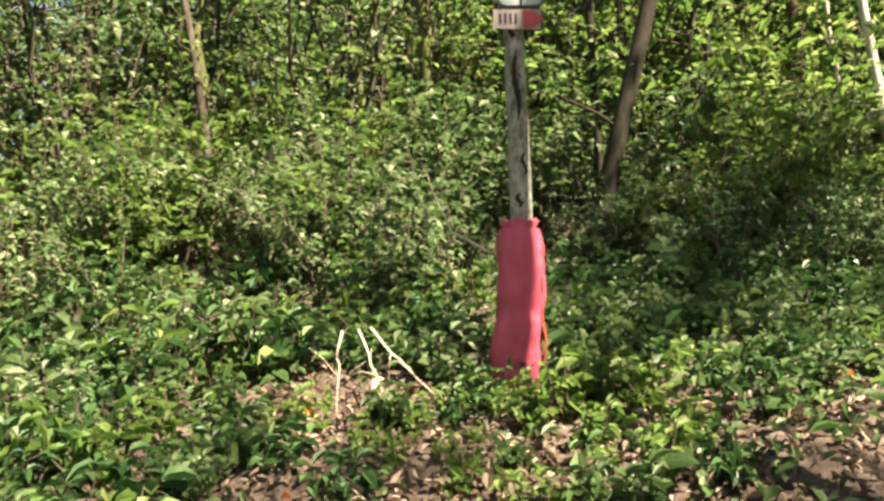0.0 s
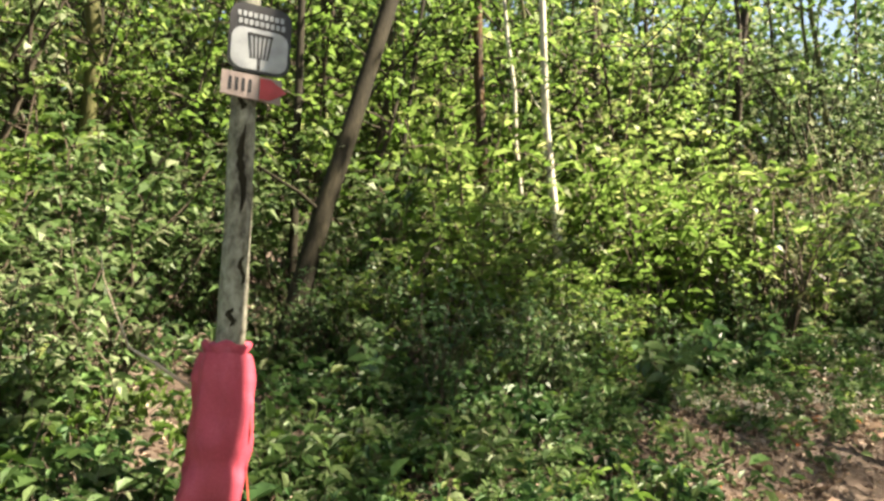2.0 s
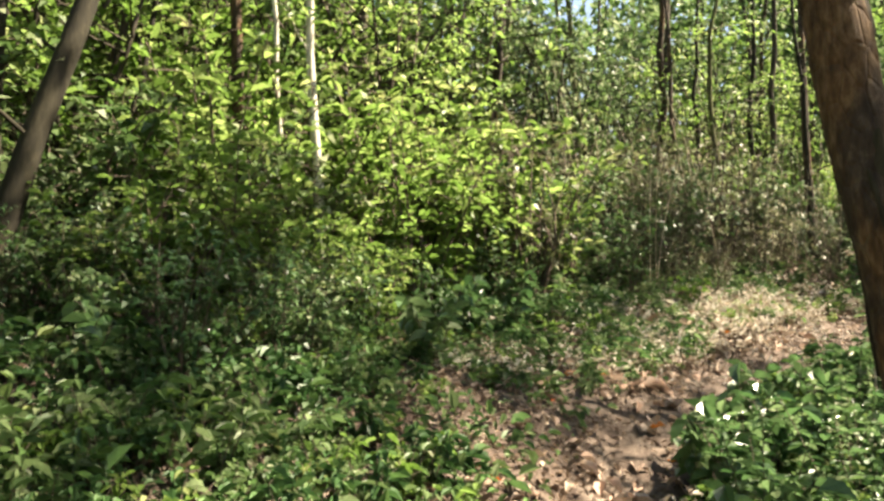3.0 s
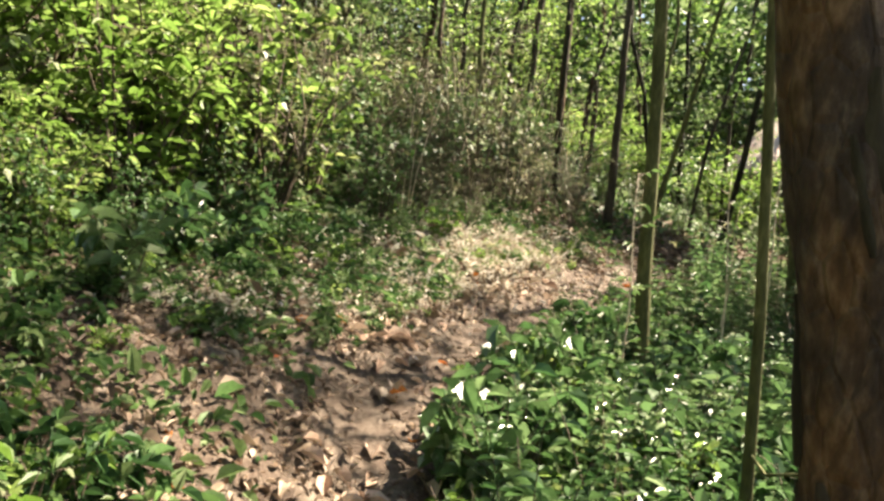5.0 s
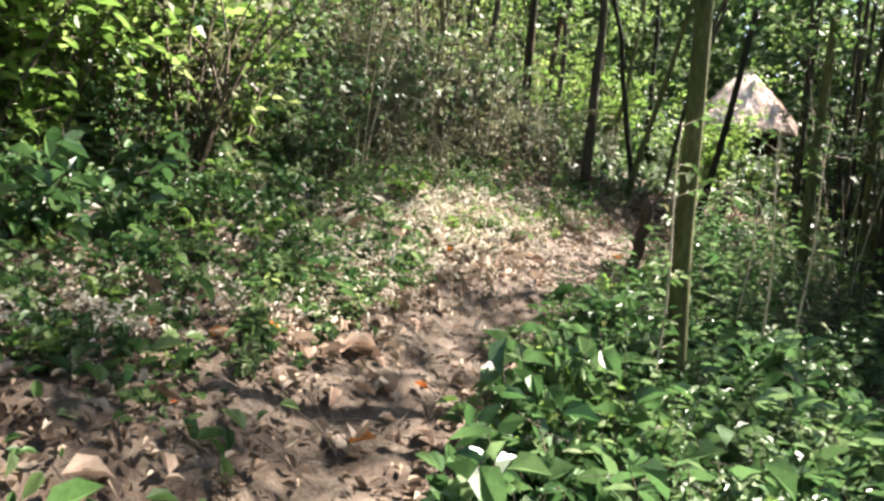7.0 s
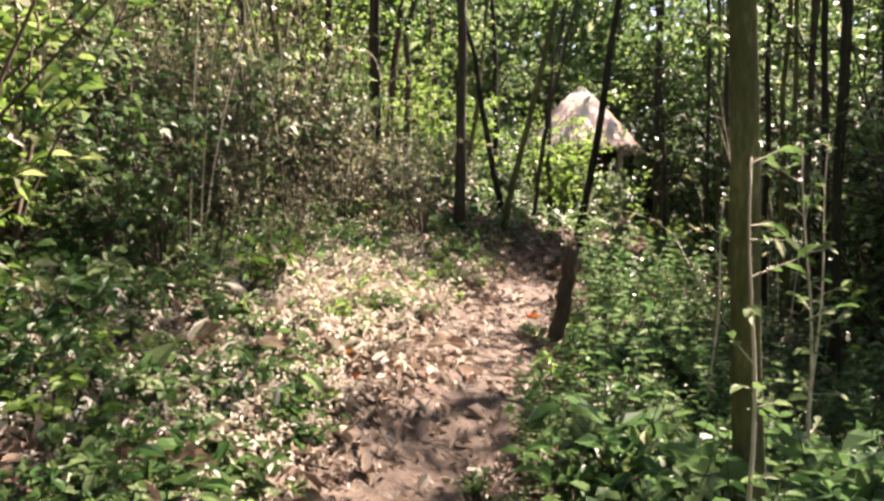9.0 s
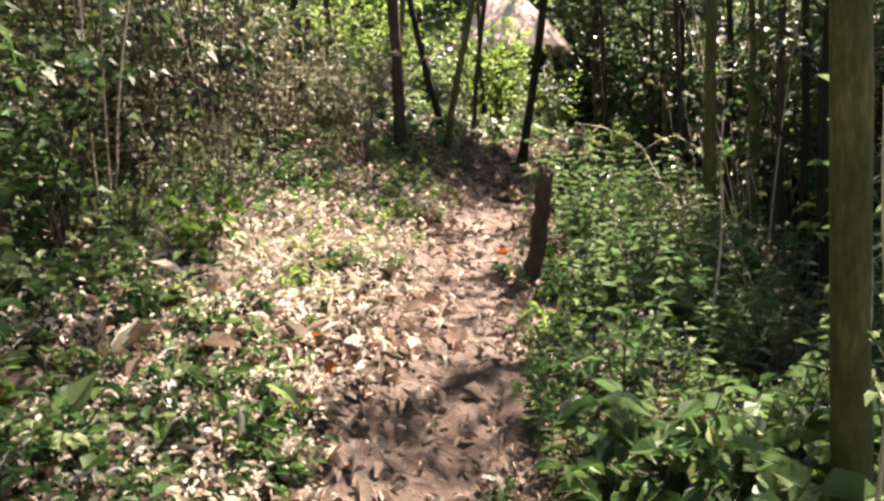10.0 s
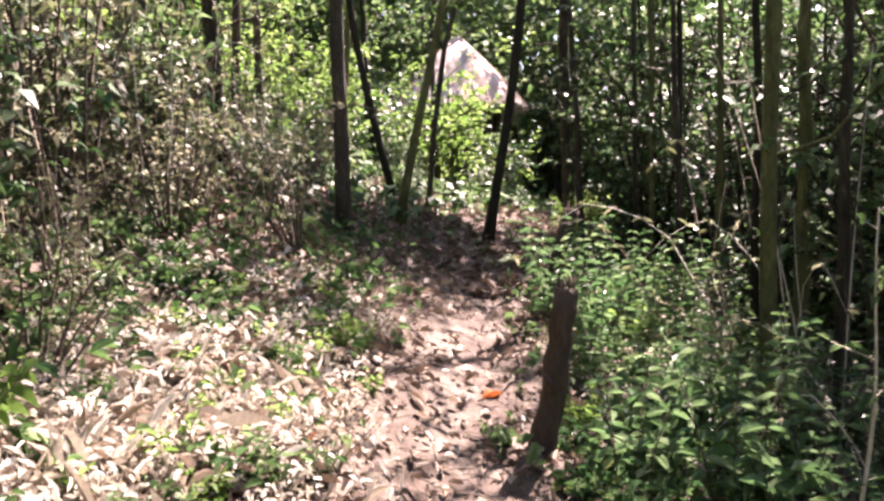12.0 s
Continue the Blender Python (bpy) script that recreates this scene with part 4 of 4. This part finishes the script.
scatter(PLANT_DRY, 24, 4.0, 7.4, 4.6, 5.4, 0.5, 0.9, 0.4, 0.2)
scatter(PLANT, 24, 6.2, 10.5, 4.6, 6.0, 0.3, 0.55, 0.4, 0.25)
WOODHERB = [bush("woodland_herb", "dark leafy herb growing in leaf litter", "plant", "woodland herbs", 280 + k, 0.36, 0.26, 7, 80, 0.1, (LEAF_DARK, LEAF_MID)[k], slim=0.55, droop=0.35) for k in range(2)]
def off_spot(x, y):
    return (x - 3.6) ** 2 + (y - 4.2) ** 2 > 0.65


scatter(WOODHERB, 55, 0.7, 3.4, 3.7, 6.0, 0.5, 1.0, 0.5, 0.22, off_spot)
scatter(WOODHERB, 75, 3.0, 7.5, 4.3, 6.4, 0.3, 0.65, 0.42, 0.2, off_spot)
scatter(WOODHERB, 46, 6.0, 12.0, 4.6, 6.4, 0.28, 0.6, 0.4, 0.22, lambda x, y: (x - 8.9) ** 2 + (y - 5.05) ** 2 > 0.45)
scatter(WOODHERB, 30, -2.6, 0.0, 2.4, 4.6, 0.6, 1.2, 0.5, 0.25)
scatter(BUSH_BRIGHT, 8, 4.6, 7.2, -0.8, 0.6, 0.6, 0.9, 1.0, 0.4)
HERB = [bush("tall_herb", "upright herb with large pale green leaves", "plant", "tall herbs", 270 + k, 0.75, 0.26, 5, 60, 0.165, LEAF_GLOSSY, slim=0.62, droop=0.3) for k in range(2)]
scatter(HERB, 76, 3.4, 7.2, 1.8, 3.5, 0.6, 1.0, 0.5, 0.17)
scatter(WOODHERB, 10, -2.8, 0.0, 3.8, 5.6, 0.9, 1.4, 0.6, 0.3)
PALE_HERB = [bush("pale_herb", "low yellow-green herb growing in dry leaf litter", "plant", "low pale herbs", 295 + k, 0.3, 0.2, 6, 60, 0.09, LEAF_BRIGHT, slim=0.55, droop=0.3) for k in range(2)]
for x, y, size in ((0.5, 3.42, 1.1), (0.72, 3.5, 0.9), (0.55, 3.2, 0.8), (0.36, 3.3, 0.7), (3.45, 3.0, 0.9), (0.0, 2.95, 0.7), (0.75, 2.9, 0.9), (0.9, 3.1, 0.8), (-0.25, 3.05, 0.6), (0.35, 2.8, 0.6)):
    put(PALE_HERB, x, y, size)
scatter(PALE_HERB, 16, 8.0, 9.9, 4.75, 5.5, 0.35, 0.6, 0.4, 0.22)
for x, y, size in ((0.2, 3.05, 0.6), (-0.4, 2.85, 0.7), (0.55, 2.7, 0.6), (0.1, 2.6, 0.5), (-0.15, 3.35, 0.6), (1.0, 2.8, 0.7)):
    put(WOODHERB, x, y, size)
scatter(HERB, 16, 7.0, 11.5, 2.2, 3.3, 0.5, 0.8, 0.5, 0.3)


def nettle_meshes(seed, material):
    """Upright stems with pairs of long pointed leaves, each pair turned against the last."""
    rng = np.random.default_rng(seed)
    wood, blade = Geo(), Geo()
    P, D, L = [], [], []
    for _ in range(4):
        az, out, tall = rng.uniform(0, 6.28), rng.uniform(0.03, 0.2), rng.uniform(0.55, 0.95)
        u = np.linspace(0, 1, 5)[:, None]
        tip = np.array([math.cos(az) * out * 1.6, math.sin(az) * out * 1.6, tall])
        pts = tip * np.concatenate([u ** 1.4, u ** 1.4, u], axis=1) + np.array([math.cos(az), math.sin(az), 0]) * 0.05
        pts[0, 2] = -0.05
        wood.tube(pts, np.linspace(0.006, 0.002, 5), 3, cap=False)
        turn = rng.uniform(0, 3)
        for k in range(11):
            q = 0.22 + 0.78 * k / 10
            i = min(3, int(q * 4))
            at = pts[i] + (pts[i + 1] - pts[i]) * (q * 4 - i)
            turn += 1.57 + rng.normal() * 0.25
            for side in (0, math.pi):
                a = turn + side + rng.normal() * 0.2
                P.append(at)
                D.append((math.cos(a), math.sin(a), rng.uniform(-0.1, 0.45)))
                L.append((0.145 - 0.075 * q) * rng.uniform(0.75, 1.2))
    c, L = len(P), np.array(L)
    blade.leaves(P, D, unit(rng, c) * 0.3 + (0, 0, 1), L, L * 0.36, 0.3, rng.uniform(0.15, 0.5, (c, 1)))
    return wood.mesh("stem", TWIG), blade.mesh("foliage", material, False)


def nettle(seed, material):
    w, b = nettle_meshes(seed, material)
    e = thing("lance_leaf_herb", "upright green herb with long pointed leaf pairs", "plant", group="lance-leaved herbs")
    part("stem", w, e)
    part("foliage", b, e)
    return e


NETTLE = [nettle(310, LEAF_GLOSSY), nettle(311, LEAF_MID), nettle(312, LEAF_GLOSSY), nettle(313, LEAF_DARK)]
scatter(NETTLE, 46, 6.6, 12.8, 1.5, 3.45, 0.4, 1.15, 0.62, 0.22)
scatter(BUSH_DRY, 9, 8.0, 13.5, 1.3, 2.9, 0.3, 0.55, 0.8, 0.5)
for x, y, size in ((9.5, 3.5, 0.7), (9.62, 3.9, 0.5), (9.3, 3.62, 0.6), (9.85, 3.5, 0.6), (9.15, 3.4, 0.8)):
    put(WOODHERB, x, y, size)
scatter(WOODHERB, 14, 5.6, 8.6, 3.55, 4.02, 0.3, 0.5, 0.2, 0.2)
scatter(NETTLE, 9, 6.0, 8.4, 3.1, 3.8, 0.4, 0.6, 0.35, 0.25)
scatter(HERB, 22, 5.4, 7.6, 1.9, 3.0, 0.7, 1.0, 0.5, 0.2)
scatter(NETTLE, 26, 3.6, 6.6, 1.9, 3.1, 0.6, 0.95, 0.6, 0.25)
scatter(NETTLE, 14, 5.5, 9.5, 5.4, 6.6, 0.4, 0.7, 0.8, 0.3)
scatter(HERB, 14, 1.0, 6.0, 5.2, 6.6, 0.5, 0.9, 0.6, 0.3)
scatter(WOODHERB, 60, 2.4, 6.6, 4.5, 6.0, 0.3, 0.6, 0.45, 0.17, off_spot)
scatter(PLANT, 34, 2.2, 6.8, 4.4, 6.0, 0.3, 0.5, 0.45, 0.22, off_spot)
scatter(WOODHERB, 44, 4.6, 12.0, 3.2, 5.2, 0.25, 0.5, 0.3, 0.2)
scatter(PALE_HERB, 22, 5.4, 11.0, 4.4, 5.6, 0.3, 0.6, 0.32, 0.2)
scatter(WOODHERB, 46, 5.6, 12.5, 5.0, 6.4, 0.35, 0.8, 0.4, 0.2, lambda x, y: (x - 8.6) ** 2 + (y - 5.0) ** 2 > 0.6)
scatter(BUSH_DRY, 10, 8.0, 13.0, 5.5, 6.6, 0.35, 0.6, 0.9, 0.4)
for x, y, size in ((0.02, 3.75, 0.8), (0.12, 3.55, 0.7), (-0.12, 3.9, 0.9), (0.05, 3.4, 0.6), (-0.05, 4.1, 0.9), (0.15, 4.15, 0.8), (0.6, 3.75, 0.7)):
    put(WOODHERB, x, y, size)
for k in range(26):
    a, b = random.uniform(-0.9, 1.3), random.uniform(2.55, 3.5)
    put((PALE_HERB, WOODHERB, PALE_HERB)[k % 3], a, b, random.uniform(0.35, 0.75))
# small yellow-green shrubs added in place of a far sunlit grassy bank
scatter(BUSH_BRIGHT, 8, 17.4, 19.8, 1.0, 2.0, 0.4, 0.6, 0.4, 0.4)


# ---- thickets of thin canes ----
def cane_clump(x, y, tall, seed):
    rng = np.random.default_rng(seed)
    e = thing("cane_clump", "clump of thin dry upright canes among shrubs", "canes", Matrix.Translation((x, y, float(height(x, y)))), "cane clumps")
    for k in range(8):
        g = Geo()
        h, az, ln = tall * rng.uniform(0.6, 1.1), rng.uniform(0, 6.28), rng.uniform(0.05, 0.32)
        bx, by = rng.normal(size=2) * 0.22
        u = np.linspace(0, 1, 7)
        g.tube(np.stack([bx + math.cos(az) * ln * h * u ** 1.6, by + math.sin(az) * ln * h * u ** 1.6, -0.1 + h * u], axis=1), np.linspace(0.008, 0.003, 7), 4, cap=False)
        part("cane", g.mesh("cane", TWIG_PALE if k % 3 == 0 else BARK), e)


for k in range(17):
    cane_clump(random.uniform(7.0, 17.0), random.uniform(6.0, 8.8), random.uniform(1.8, 3.6), 400 + k)
for k in range(5):
    cane_clump(random.uniform(9.0, 15.0), random.uniform(-0.5, 2.0), random.uniform(1.8, 3.2), 440 + k)


def arching_cane(x, y, seed):
    rng = np.random.default_rng(seed)
    e = thing("arching_cane", "thin bare cane arching out of the thicket", "cane", Matrix.Translation((x, y, float(height(x, y)))), "arching canes")
    az, reach, top = rng.uniform(0, 6.28), rng.uniform(0.6, 1.5), rng.uniform(0.7, 1.7)
    u = np.linspace(0, 1, 10)
    pts = np.stack([math.cos(az) * reach * u ** 1.3, math.sin(az) * reach * u ** 1.3, -0.06 + top * np.sin(u * 2.2) / 0.95], axis=1) + rng.normal(size=(10, 3)) * 0.012
    g = Geo()
    g.tube(pts, np.linspace(0.006, 0.002, 10), 4, cap=False)
    cane = part("cane", g.mesh("cane", (TWIG_PALE, TWIG, BARK_PALE)[seed % 3]), e)
    c = 14
    g = Geo()
    P = pts[rng.integers(3, 10, c)]
    g.leaves(P, unit(rng, c) * (1, 1, 0.4), unit(rng, c) * 0.4 + (0, 0, 1), rng.uniform(0.05, 0.1, c), 0.035, 0.25, 0.3)
    part("foliage", g.mesh("foliage", LEAF_OLIVE, False), cane)


for k in range(34):
    arching_cane(random.uniform(8.2, 14.5), random.uniform(5.4, 7.6), 500 + k)
for k in range(12):
    arching_cane(random.uniform(9.6, 13.5), random.uniform(1.0, 2.4), 540 + k)


# ---- pale sapling beside the mossy trunk ----
def sapling(x, y, tall, lean, seed, label):
    rng = np.random.default_rng(seed)
    e = thing("sapling", label, "sapling", Matrix.Translation((x, y, float(height(x, y)))), "thin saplings")
    g, b = Geo(), Geo()
    u = np.linspace(0, 1, 12)
    pts = np.stack([lean[0] * u * tall + 0.015 * np.sin(u * 7), lean[1] * u * tall + 0.012 * np.sin(u * 9), -0.05 + u * tall], axis=1)
    g.tube(pts, 0.011 - 0.008 * u, 6)
    P, D = [], []
    for k in range(15):
        i = rng.integers(3, 12)
        az = rng.uniform(0, 6.28)
        for s in (1,):
            d = np.array([math.cos(az), math.sin(az), rng.uniform(0.0, 0.7)])
            tw = pts[i] + (pts[i - 1] - pts[i]) * rng.uniform(0, 1) + np.outer(np.linspace(0, 1, 4), d * rng.uniform(0.04, 0.15))
            g.tube(tw, np.linspace(0.003, 0.0015, 4), 4, cap=False)
            for q in range(rng.integers(2, 5)):
                P.append(tw[-1] - d * 0.04 * q)
                D.append(d + rng.normal(size=3) * 0.4)
    c = len(P)
    b.leaves(P, D, unit(rng, c) * 0.4 + (0, 0, 1), rng.uniform(0.05, 0.10, c), 0.035, 0.25, 0.3)
    part("stem", g.mesh("stem", TWIG_PALE), e)
    part("foliage", b.mesh("foliage", LEAF_MID, False), e)


sapling(6.3, 3.04, 1.75, (0.0, 0.0), 1, "thin pale sapling with small leaves before a mossy trunk")
sapling(7.4, 2.5, 1.9, (0.02, 0.03), 2, "thin sapling with small leaves among low plants")
sapling(8.2, 2.3, 2.0, (-0.03, -0.04), 3, "thin sapling with small leaves among low plants")
sapling(8.9, 2.7, 1.6, (0.02, -0.06), 4, "thin sapling with small leaves among low plants")
sapling(3.3, 1.75, 1.9, (0.02, 0.03), 5, "thin sapling with small leaves among low plants")


# ---- dead branches by the sign post ----
def dead_branch(x, y, pts, r, label, material=TWIG_PALE):
    rng = np.random.default_rng(int(abs(x * 131 + y * 37) * 10))
    e = thing("dead_branch", label, "branch", Matrix.Translation((x, y, float(height(x, y)))), "fallen branches")
    g = Geo()
    p = np.array(pts, dtype=float)
    u = np.linspace(0, len(p) - 1, 9)
    q = np.stack([np.interp(u, range(len(p)), p[:, k]) for k in range(3)], axis=1) + rng.normal(size=(9, 3)) * 0.005
    g.tube(q, np.linspace(r, r * 0.35, 9), 6, 0.1, rng)
    part("limb", g.mesh("limb", material), e)
    for i in (3, 5, 6):
        t = Geo()
        d = rng.normal(size=3) * 0.07
        t.tube([q[i], q[i] + d * 0.6 + (0, 0, 0.02), q[i] + d * 1.2], (r * 0.45, r * 0.3, r * 0.15), 4)
        part("twig", t.mesh("twig", material), e)


dead_branch(-0.5, 3.55, ((0, 0.1, 0.36), (-0.01, -0.02, 0.2), (-0.02, -0.12, -0.02)), 0.006, "pale dead branch propped against the bank")
dead_branch(-0.42, 3.55, ((0, 0.1, 0.36), (0.07, -0.05, 0.2), (0.13, -0.2, 0.02)), 0.006, "pale dead branch propped against the bank")
dead_branch(-0.36, 3.55, ((0, 0.1, 0.37), (0.13, -0.03, 0.22), (0.28, -0.16, 0.06)), 0.007, "pale dead branch propped against the bank")
dead_branch(-1.0, 3.2, ((0, 0, 0.03), (0.25, 0.1, 0.1), (0.6, 0.15, 0.12)), 0.009, "fallen dry branch lying on leaf litter", TWIG)
dead_branch(0.0, 3.95, ((0.28, -0.1, 0.58), (0.05, 0.02, 0.74), (-0.06, 0.08, 1.1)), 0.008, "bare grey twig leaning from the sign post")
for k in range(14):
    x, y = random.uniform(5.5, 14), 0.0
    y = float(trail_y(x)) + random.choice((-1, 1)) * random.uniform(0.2, 2.0)
    a = random.uniform(0, 6.28)
    c, s = math.cos(a), math.sin(a)
    ln = random.uniform(0.3, 0.8)
    zs = [float(height(x + c * q * ln, y + s * q * ln)) - float(height(x, y)) + 0.015 for q in (0, 0.5, 1)]
    dead_branch(x, y, ((0, 0, zs[0]), (c * ln / 2, s * ln / 2, zs[1] + 0.02), (c * ln, s * ln, zs[2])), 0.009, "fallen dry branch lying on leaf litter", TWIG)


# ---- litter and ground cover ----
def carpet(name, label, category, seed, count, xs, ys, size, material, weight, lift=0.012, up=0.35, slim=0.5, droop=0.2, fold=0.35, plain=False):
    rng = np.random.default_rng(seed)
    g = Geo()
    X, Y = rng.uniform(*xs, count), rng.uniform(*ys, count)
    keep = rng.uniform(size=count) < weight(X, Y)
    X, Y = X[keep], Y[keep]
    c = len(X)
    Z = height(X, Y) + rng.uniform(0, 1, c) ** 1.5 * lift + 0.006
    D = unit(rng, c) * (1, 1, up)
    N = unit(rng, c) * 0.45 + np.array([0, -0.3, 1.0])
    L = size * np.exp(rng.normal(size=c) * 0.38 - 0.08)
    g.leaves(np.stack([X, Y, Z], axis=1), D, N, L, L * slim, fold, droop, plain)
    return tagged(part(name, g.mesh(name, material, False)), label, category, kind="stuff")


def clumps(x, y, seed, scale):
    """Smooth patchiness between 0 and 1."""
    rng = np.random.default_rng(seed)
    s = 0
    for _ in range(7):
        a, f, ph = rng.uniform(0, 6.28), scale * rng.uniform(0.6, 1.6), rng.uniform(0, 6.28)
        s = s + np.sin(f * (x * math.cos(a) + y * math.sin(a)) + ph)
    return np.clip(0.5 + 0.33 * s, 0, 1)


def trail_weight(x, y):
    d = np.abs(y - trail_y(x))
    bare = sum(np.exp(-(((x - a) ** 2 + (y - b) ** 2) / (r * r)) ** 2) for a, b, r in HOLLOWS)
    core = np.clip((d - 0.05) / 0.4, 0.16, 1) + 0.5 * np.clip((4.6 - x) / 1.5, 0, 1)
    return np.clip(1.15 - 0.25 * d, 0.25, 1.0) * np.clip(core, 0, 1) * (0.5 + 0.5 * clumps(x, y, 3, 7.0)) + np.clip(bare, 0, 1)


def off_trail(x, y):
    d = y - trail_y(x)
    w = np.clip((np.abs(d) - 0.26) / 0.4, 0, 1)
    dry = np.maximum(np.exp(-((x - 9.0) / 1.9) ** 2 - ((y - 5.0) / 0.7) ** 2), np.exp(-((x - 8.0) / 2.3) ** 2 - ((d - 0.8) / 0.8) ** 2))
    for a, b, r in HOLLOWS:
        w = w * (1 - 0.9 * np.exp(-(((x - a) ** 2 + (y - b) ** 2) / (r * r)) ** 2))
    return w * (1 - 0.65 * dry) * (0.06 + 0.94 * clumps(x, y, 4, 5.0))


def dry_bank(x, y):
    return np.exp(-((x - 8.6) / 2.0) ** 2 - ((y - 5.1) / 0.7) ** 2) * (0.15 + 0.85 * clumps(x, y, 15, 5.0))


carpet("leaf_litter", "fallen brown leaves covering the trail and slope", "leaf litter", 1, 100000, (-2, 14), (0, 7.5), 0.047, LEAF_LITTER, trail_weight, 0.045, 0.6, 0.5, 0.25, 0.35)
carpet("large_fallen_leaves", "large pale curled leaves lying on the trail", "leaf litter", 7, 2600, (0.8, 10.5), (2.2, 5.6), 0.105, LEAF_PALE, lambda x, y: np.exp(-((y - trail_y(x) - 0.15) / 0.55) ** 2) * (0.25 + 0.75 * clumps(x, y, 41, 4.0)) * np.clip((8.0 - x) / 2.0, 0.3, 1), 0.035, 0.45, 0.62, 0.3, 0.35)
# pale blades massed around one point to brighten the pool of sun there
carpet("dry_grass", "patch of pale dry grass, sun's brightness partly put into its colour", "grass", 9, 30000, (6.0, 11.5), (4.2, 6.2), 0.085, LEAF_STRAW, lambda x, y: np.exp(-((x - 8.7) / 0.95) ** 2 - ((y - 5.02) / 0.45) ** 2) * (0.4 + 0.8 * clumps(x, y, 6, 6.0)), 0.05, 1.4, 0.13, 0.45)
carpet("far_leaf_litter", "brown fallen leaves where the trail bends away", "leaf litter", 10, 16000, (12.5, 24), (0, 7), 0.1, LEAF_LITTER, lambda x, y: np.clip(1.2 - 0.3 * np.abs(y - trail_y(x)), 0.1, 1), 0.05, 0.5, 0.55, 0.2, 0.3, True)
carpet("straw_litter", "pale dry leaves and straw on the sunny bank", "leaf litter", 2, 15000, (5, 13), (3.6, 7), 0.06, LEAF_STRAW, dry_bank, 0.09, 0.8, 0.2, 0.4)
carpet("bank_leaves", "large curled dead leaves on the bank above the trail", "leaf litter", 12, 8000, (5.6, 12.5), (3.8, 6.6), 0.07, LEAF_LITTER, lambda x, y: np.exp(-((y - trail_y(x) - 0.85) / 0.6) ** 2) * (0.2 + 0.8 * clumps(x, y, 31, 4.0)), 0.09, 0.6, 0.6, 0.3, 0.3)


def twig_litter():
    rng = np.random.default_rng(21)
    g = Geo()
    for _ in range(1500):
        x = rng.uniform(-1, 13)
        y = float(trail_y(x)) + rng.normal() * 0.8
        a, ln = rng.uniform(0, 6.28), rng.uniform(0.06, 0.3)
        c, s = math.cos(a) * ln / 2, math.sin(a) * ln / 2
        za, zb = float(height(x - c, y - s)), float(height(x + c, y + s))
        g.tube([(x - c, y - s, za + 0.015), (x, y, (za + zb) / 2 + 0.03), (x + c, y + s, zb + 0.02)], (0.003, 0.0025, 0.0015), 3, cap=False)
    tagged(part("twig_litter", g.mesh("twig_litter", TWIG)), "small dry twigs strewn over the trail", "twigs", kind="stuff")


twig_litter()
carpet("orange_leaves", "scattered orange fallen leaves", "leaf litter", 3, 160, (-2, 11), (2, 6), 0.09, LEAF_ORANGE, trail_weight, 0.03)
carpet("ground_cover", "low green ground cover plants", "ground cover", 4, 36000, (-4, 13), (1, 8), 0.07, LEAF_MID, off_trail, 0.15, 0.7, 0.55)
carpet("dark_ground_cover", "low dark green ground cover, shade put into its leaf colour", "ground cover", 5, 34000, (-4, 14), (1, 8), 0.065, LEAF_DARK, lambda x, y: off_trail(x, y) * clumps(x, y, 8, 3.0), 0.24, 0.7, 0.5)


carpet("far_ground_cover", "green ground cover on the far slope", "ground cover", 6, 20000, (13, 30), (-6, 12), 0.17, LEAF_MID, lambda x, y: np.clip((np.abs(y - trail_y(x)) - 0.4) / 0.5, 0.1, 1), 0.3, 0.7, 0.5, plain=True)


# ---- far woods all around ----
def far_woods():
    rng = np.random.default_rng(12)
    g = Geo()
    clumps = 4600
    a = np.where(rng.uniform(size=clumps) < 0.85, rng.uniform(-0.75, 2.25, clumps), rng.uniform(0, 2 * math.pi, clumps))
    r = rng.uniform(20, 42, clumps)
    X, Y = 6 + r * np.cos(a), 3 + r * np.sin(a)
    a2, r2 = rng.uniform(-0.55, 0.45, 1300), rng.uniform(25, 40, 1300)
    X, Y = np.concatenate([X, 6 + r2 * np.cos(a2)]), np.concatenate([Y, 3 + r2 * np.sin(a2)])
    ok = ~((X > 14) & (X < 29) & (np.abs(Y - 2.5) < 3.5))
    X, Y = X[ok], Y[ok]
    H = height(X, Y) + 11 * rng.uniform(0, 1, len(X)) ** 1.4
    n = 28
    P = np.repeat(np.stack([X, Y, H], axis=1), n, axis=0) + rng.normal(size=(len(X) * n, 3)) * (0.9, 0.9, 0.6)
    c = len(P)
    g.leaves(P, unit(rng, c), unit(rng, c) * 0.7 + (0, 0, 1), rng.uniform(0.25, 0.55, c), 0.3, 0.2, 0.2, True)
    tagged(part("far_woods", g.mesh("far_woods", LEAF_MID, False)), "dense far woodland foliage", "woods", kind="stuff")


far_woods()
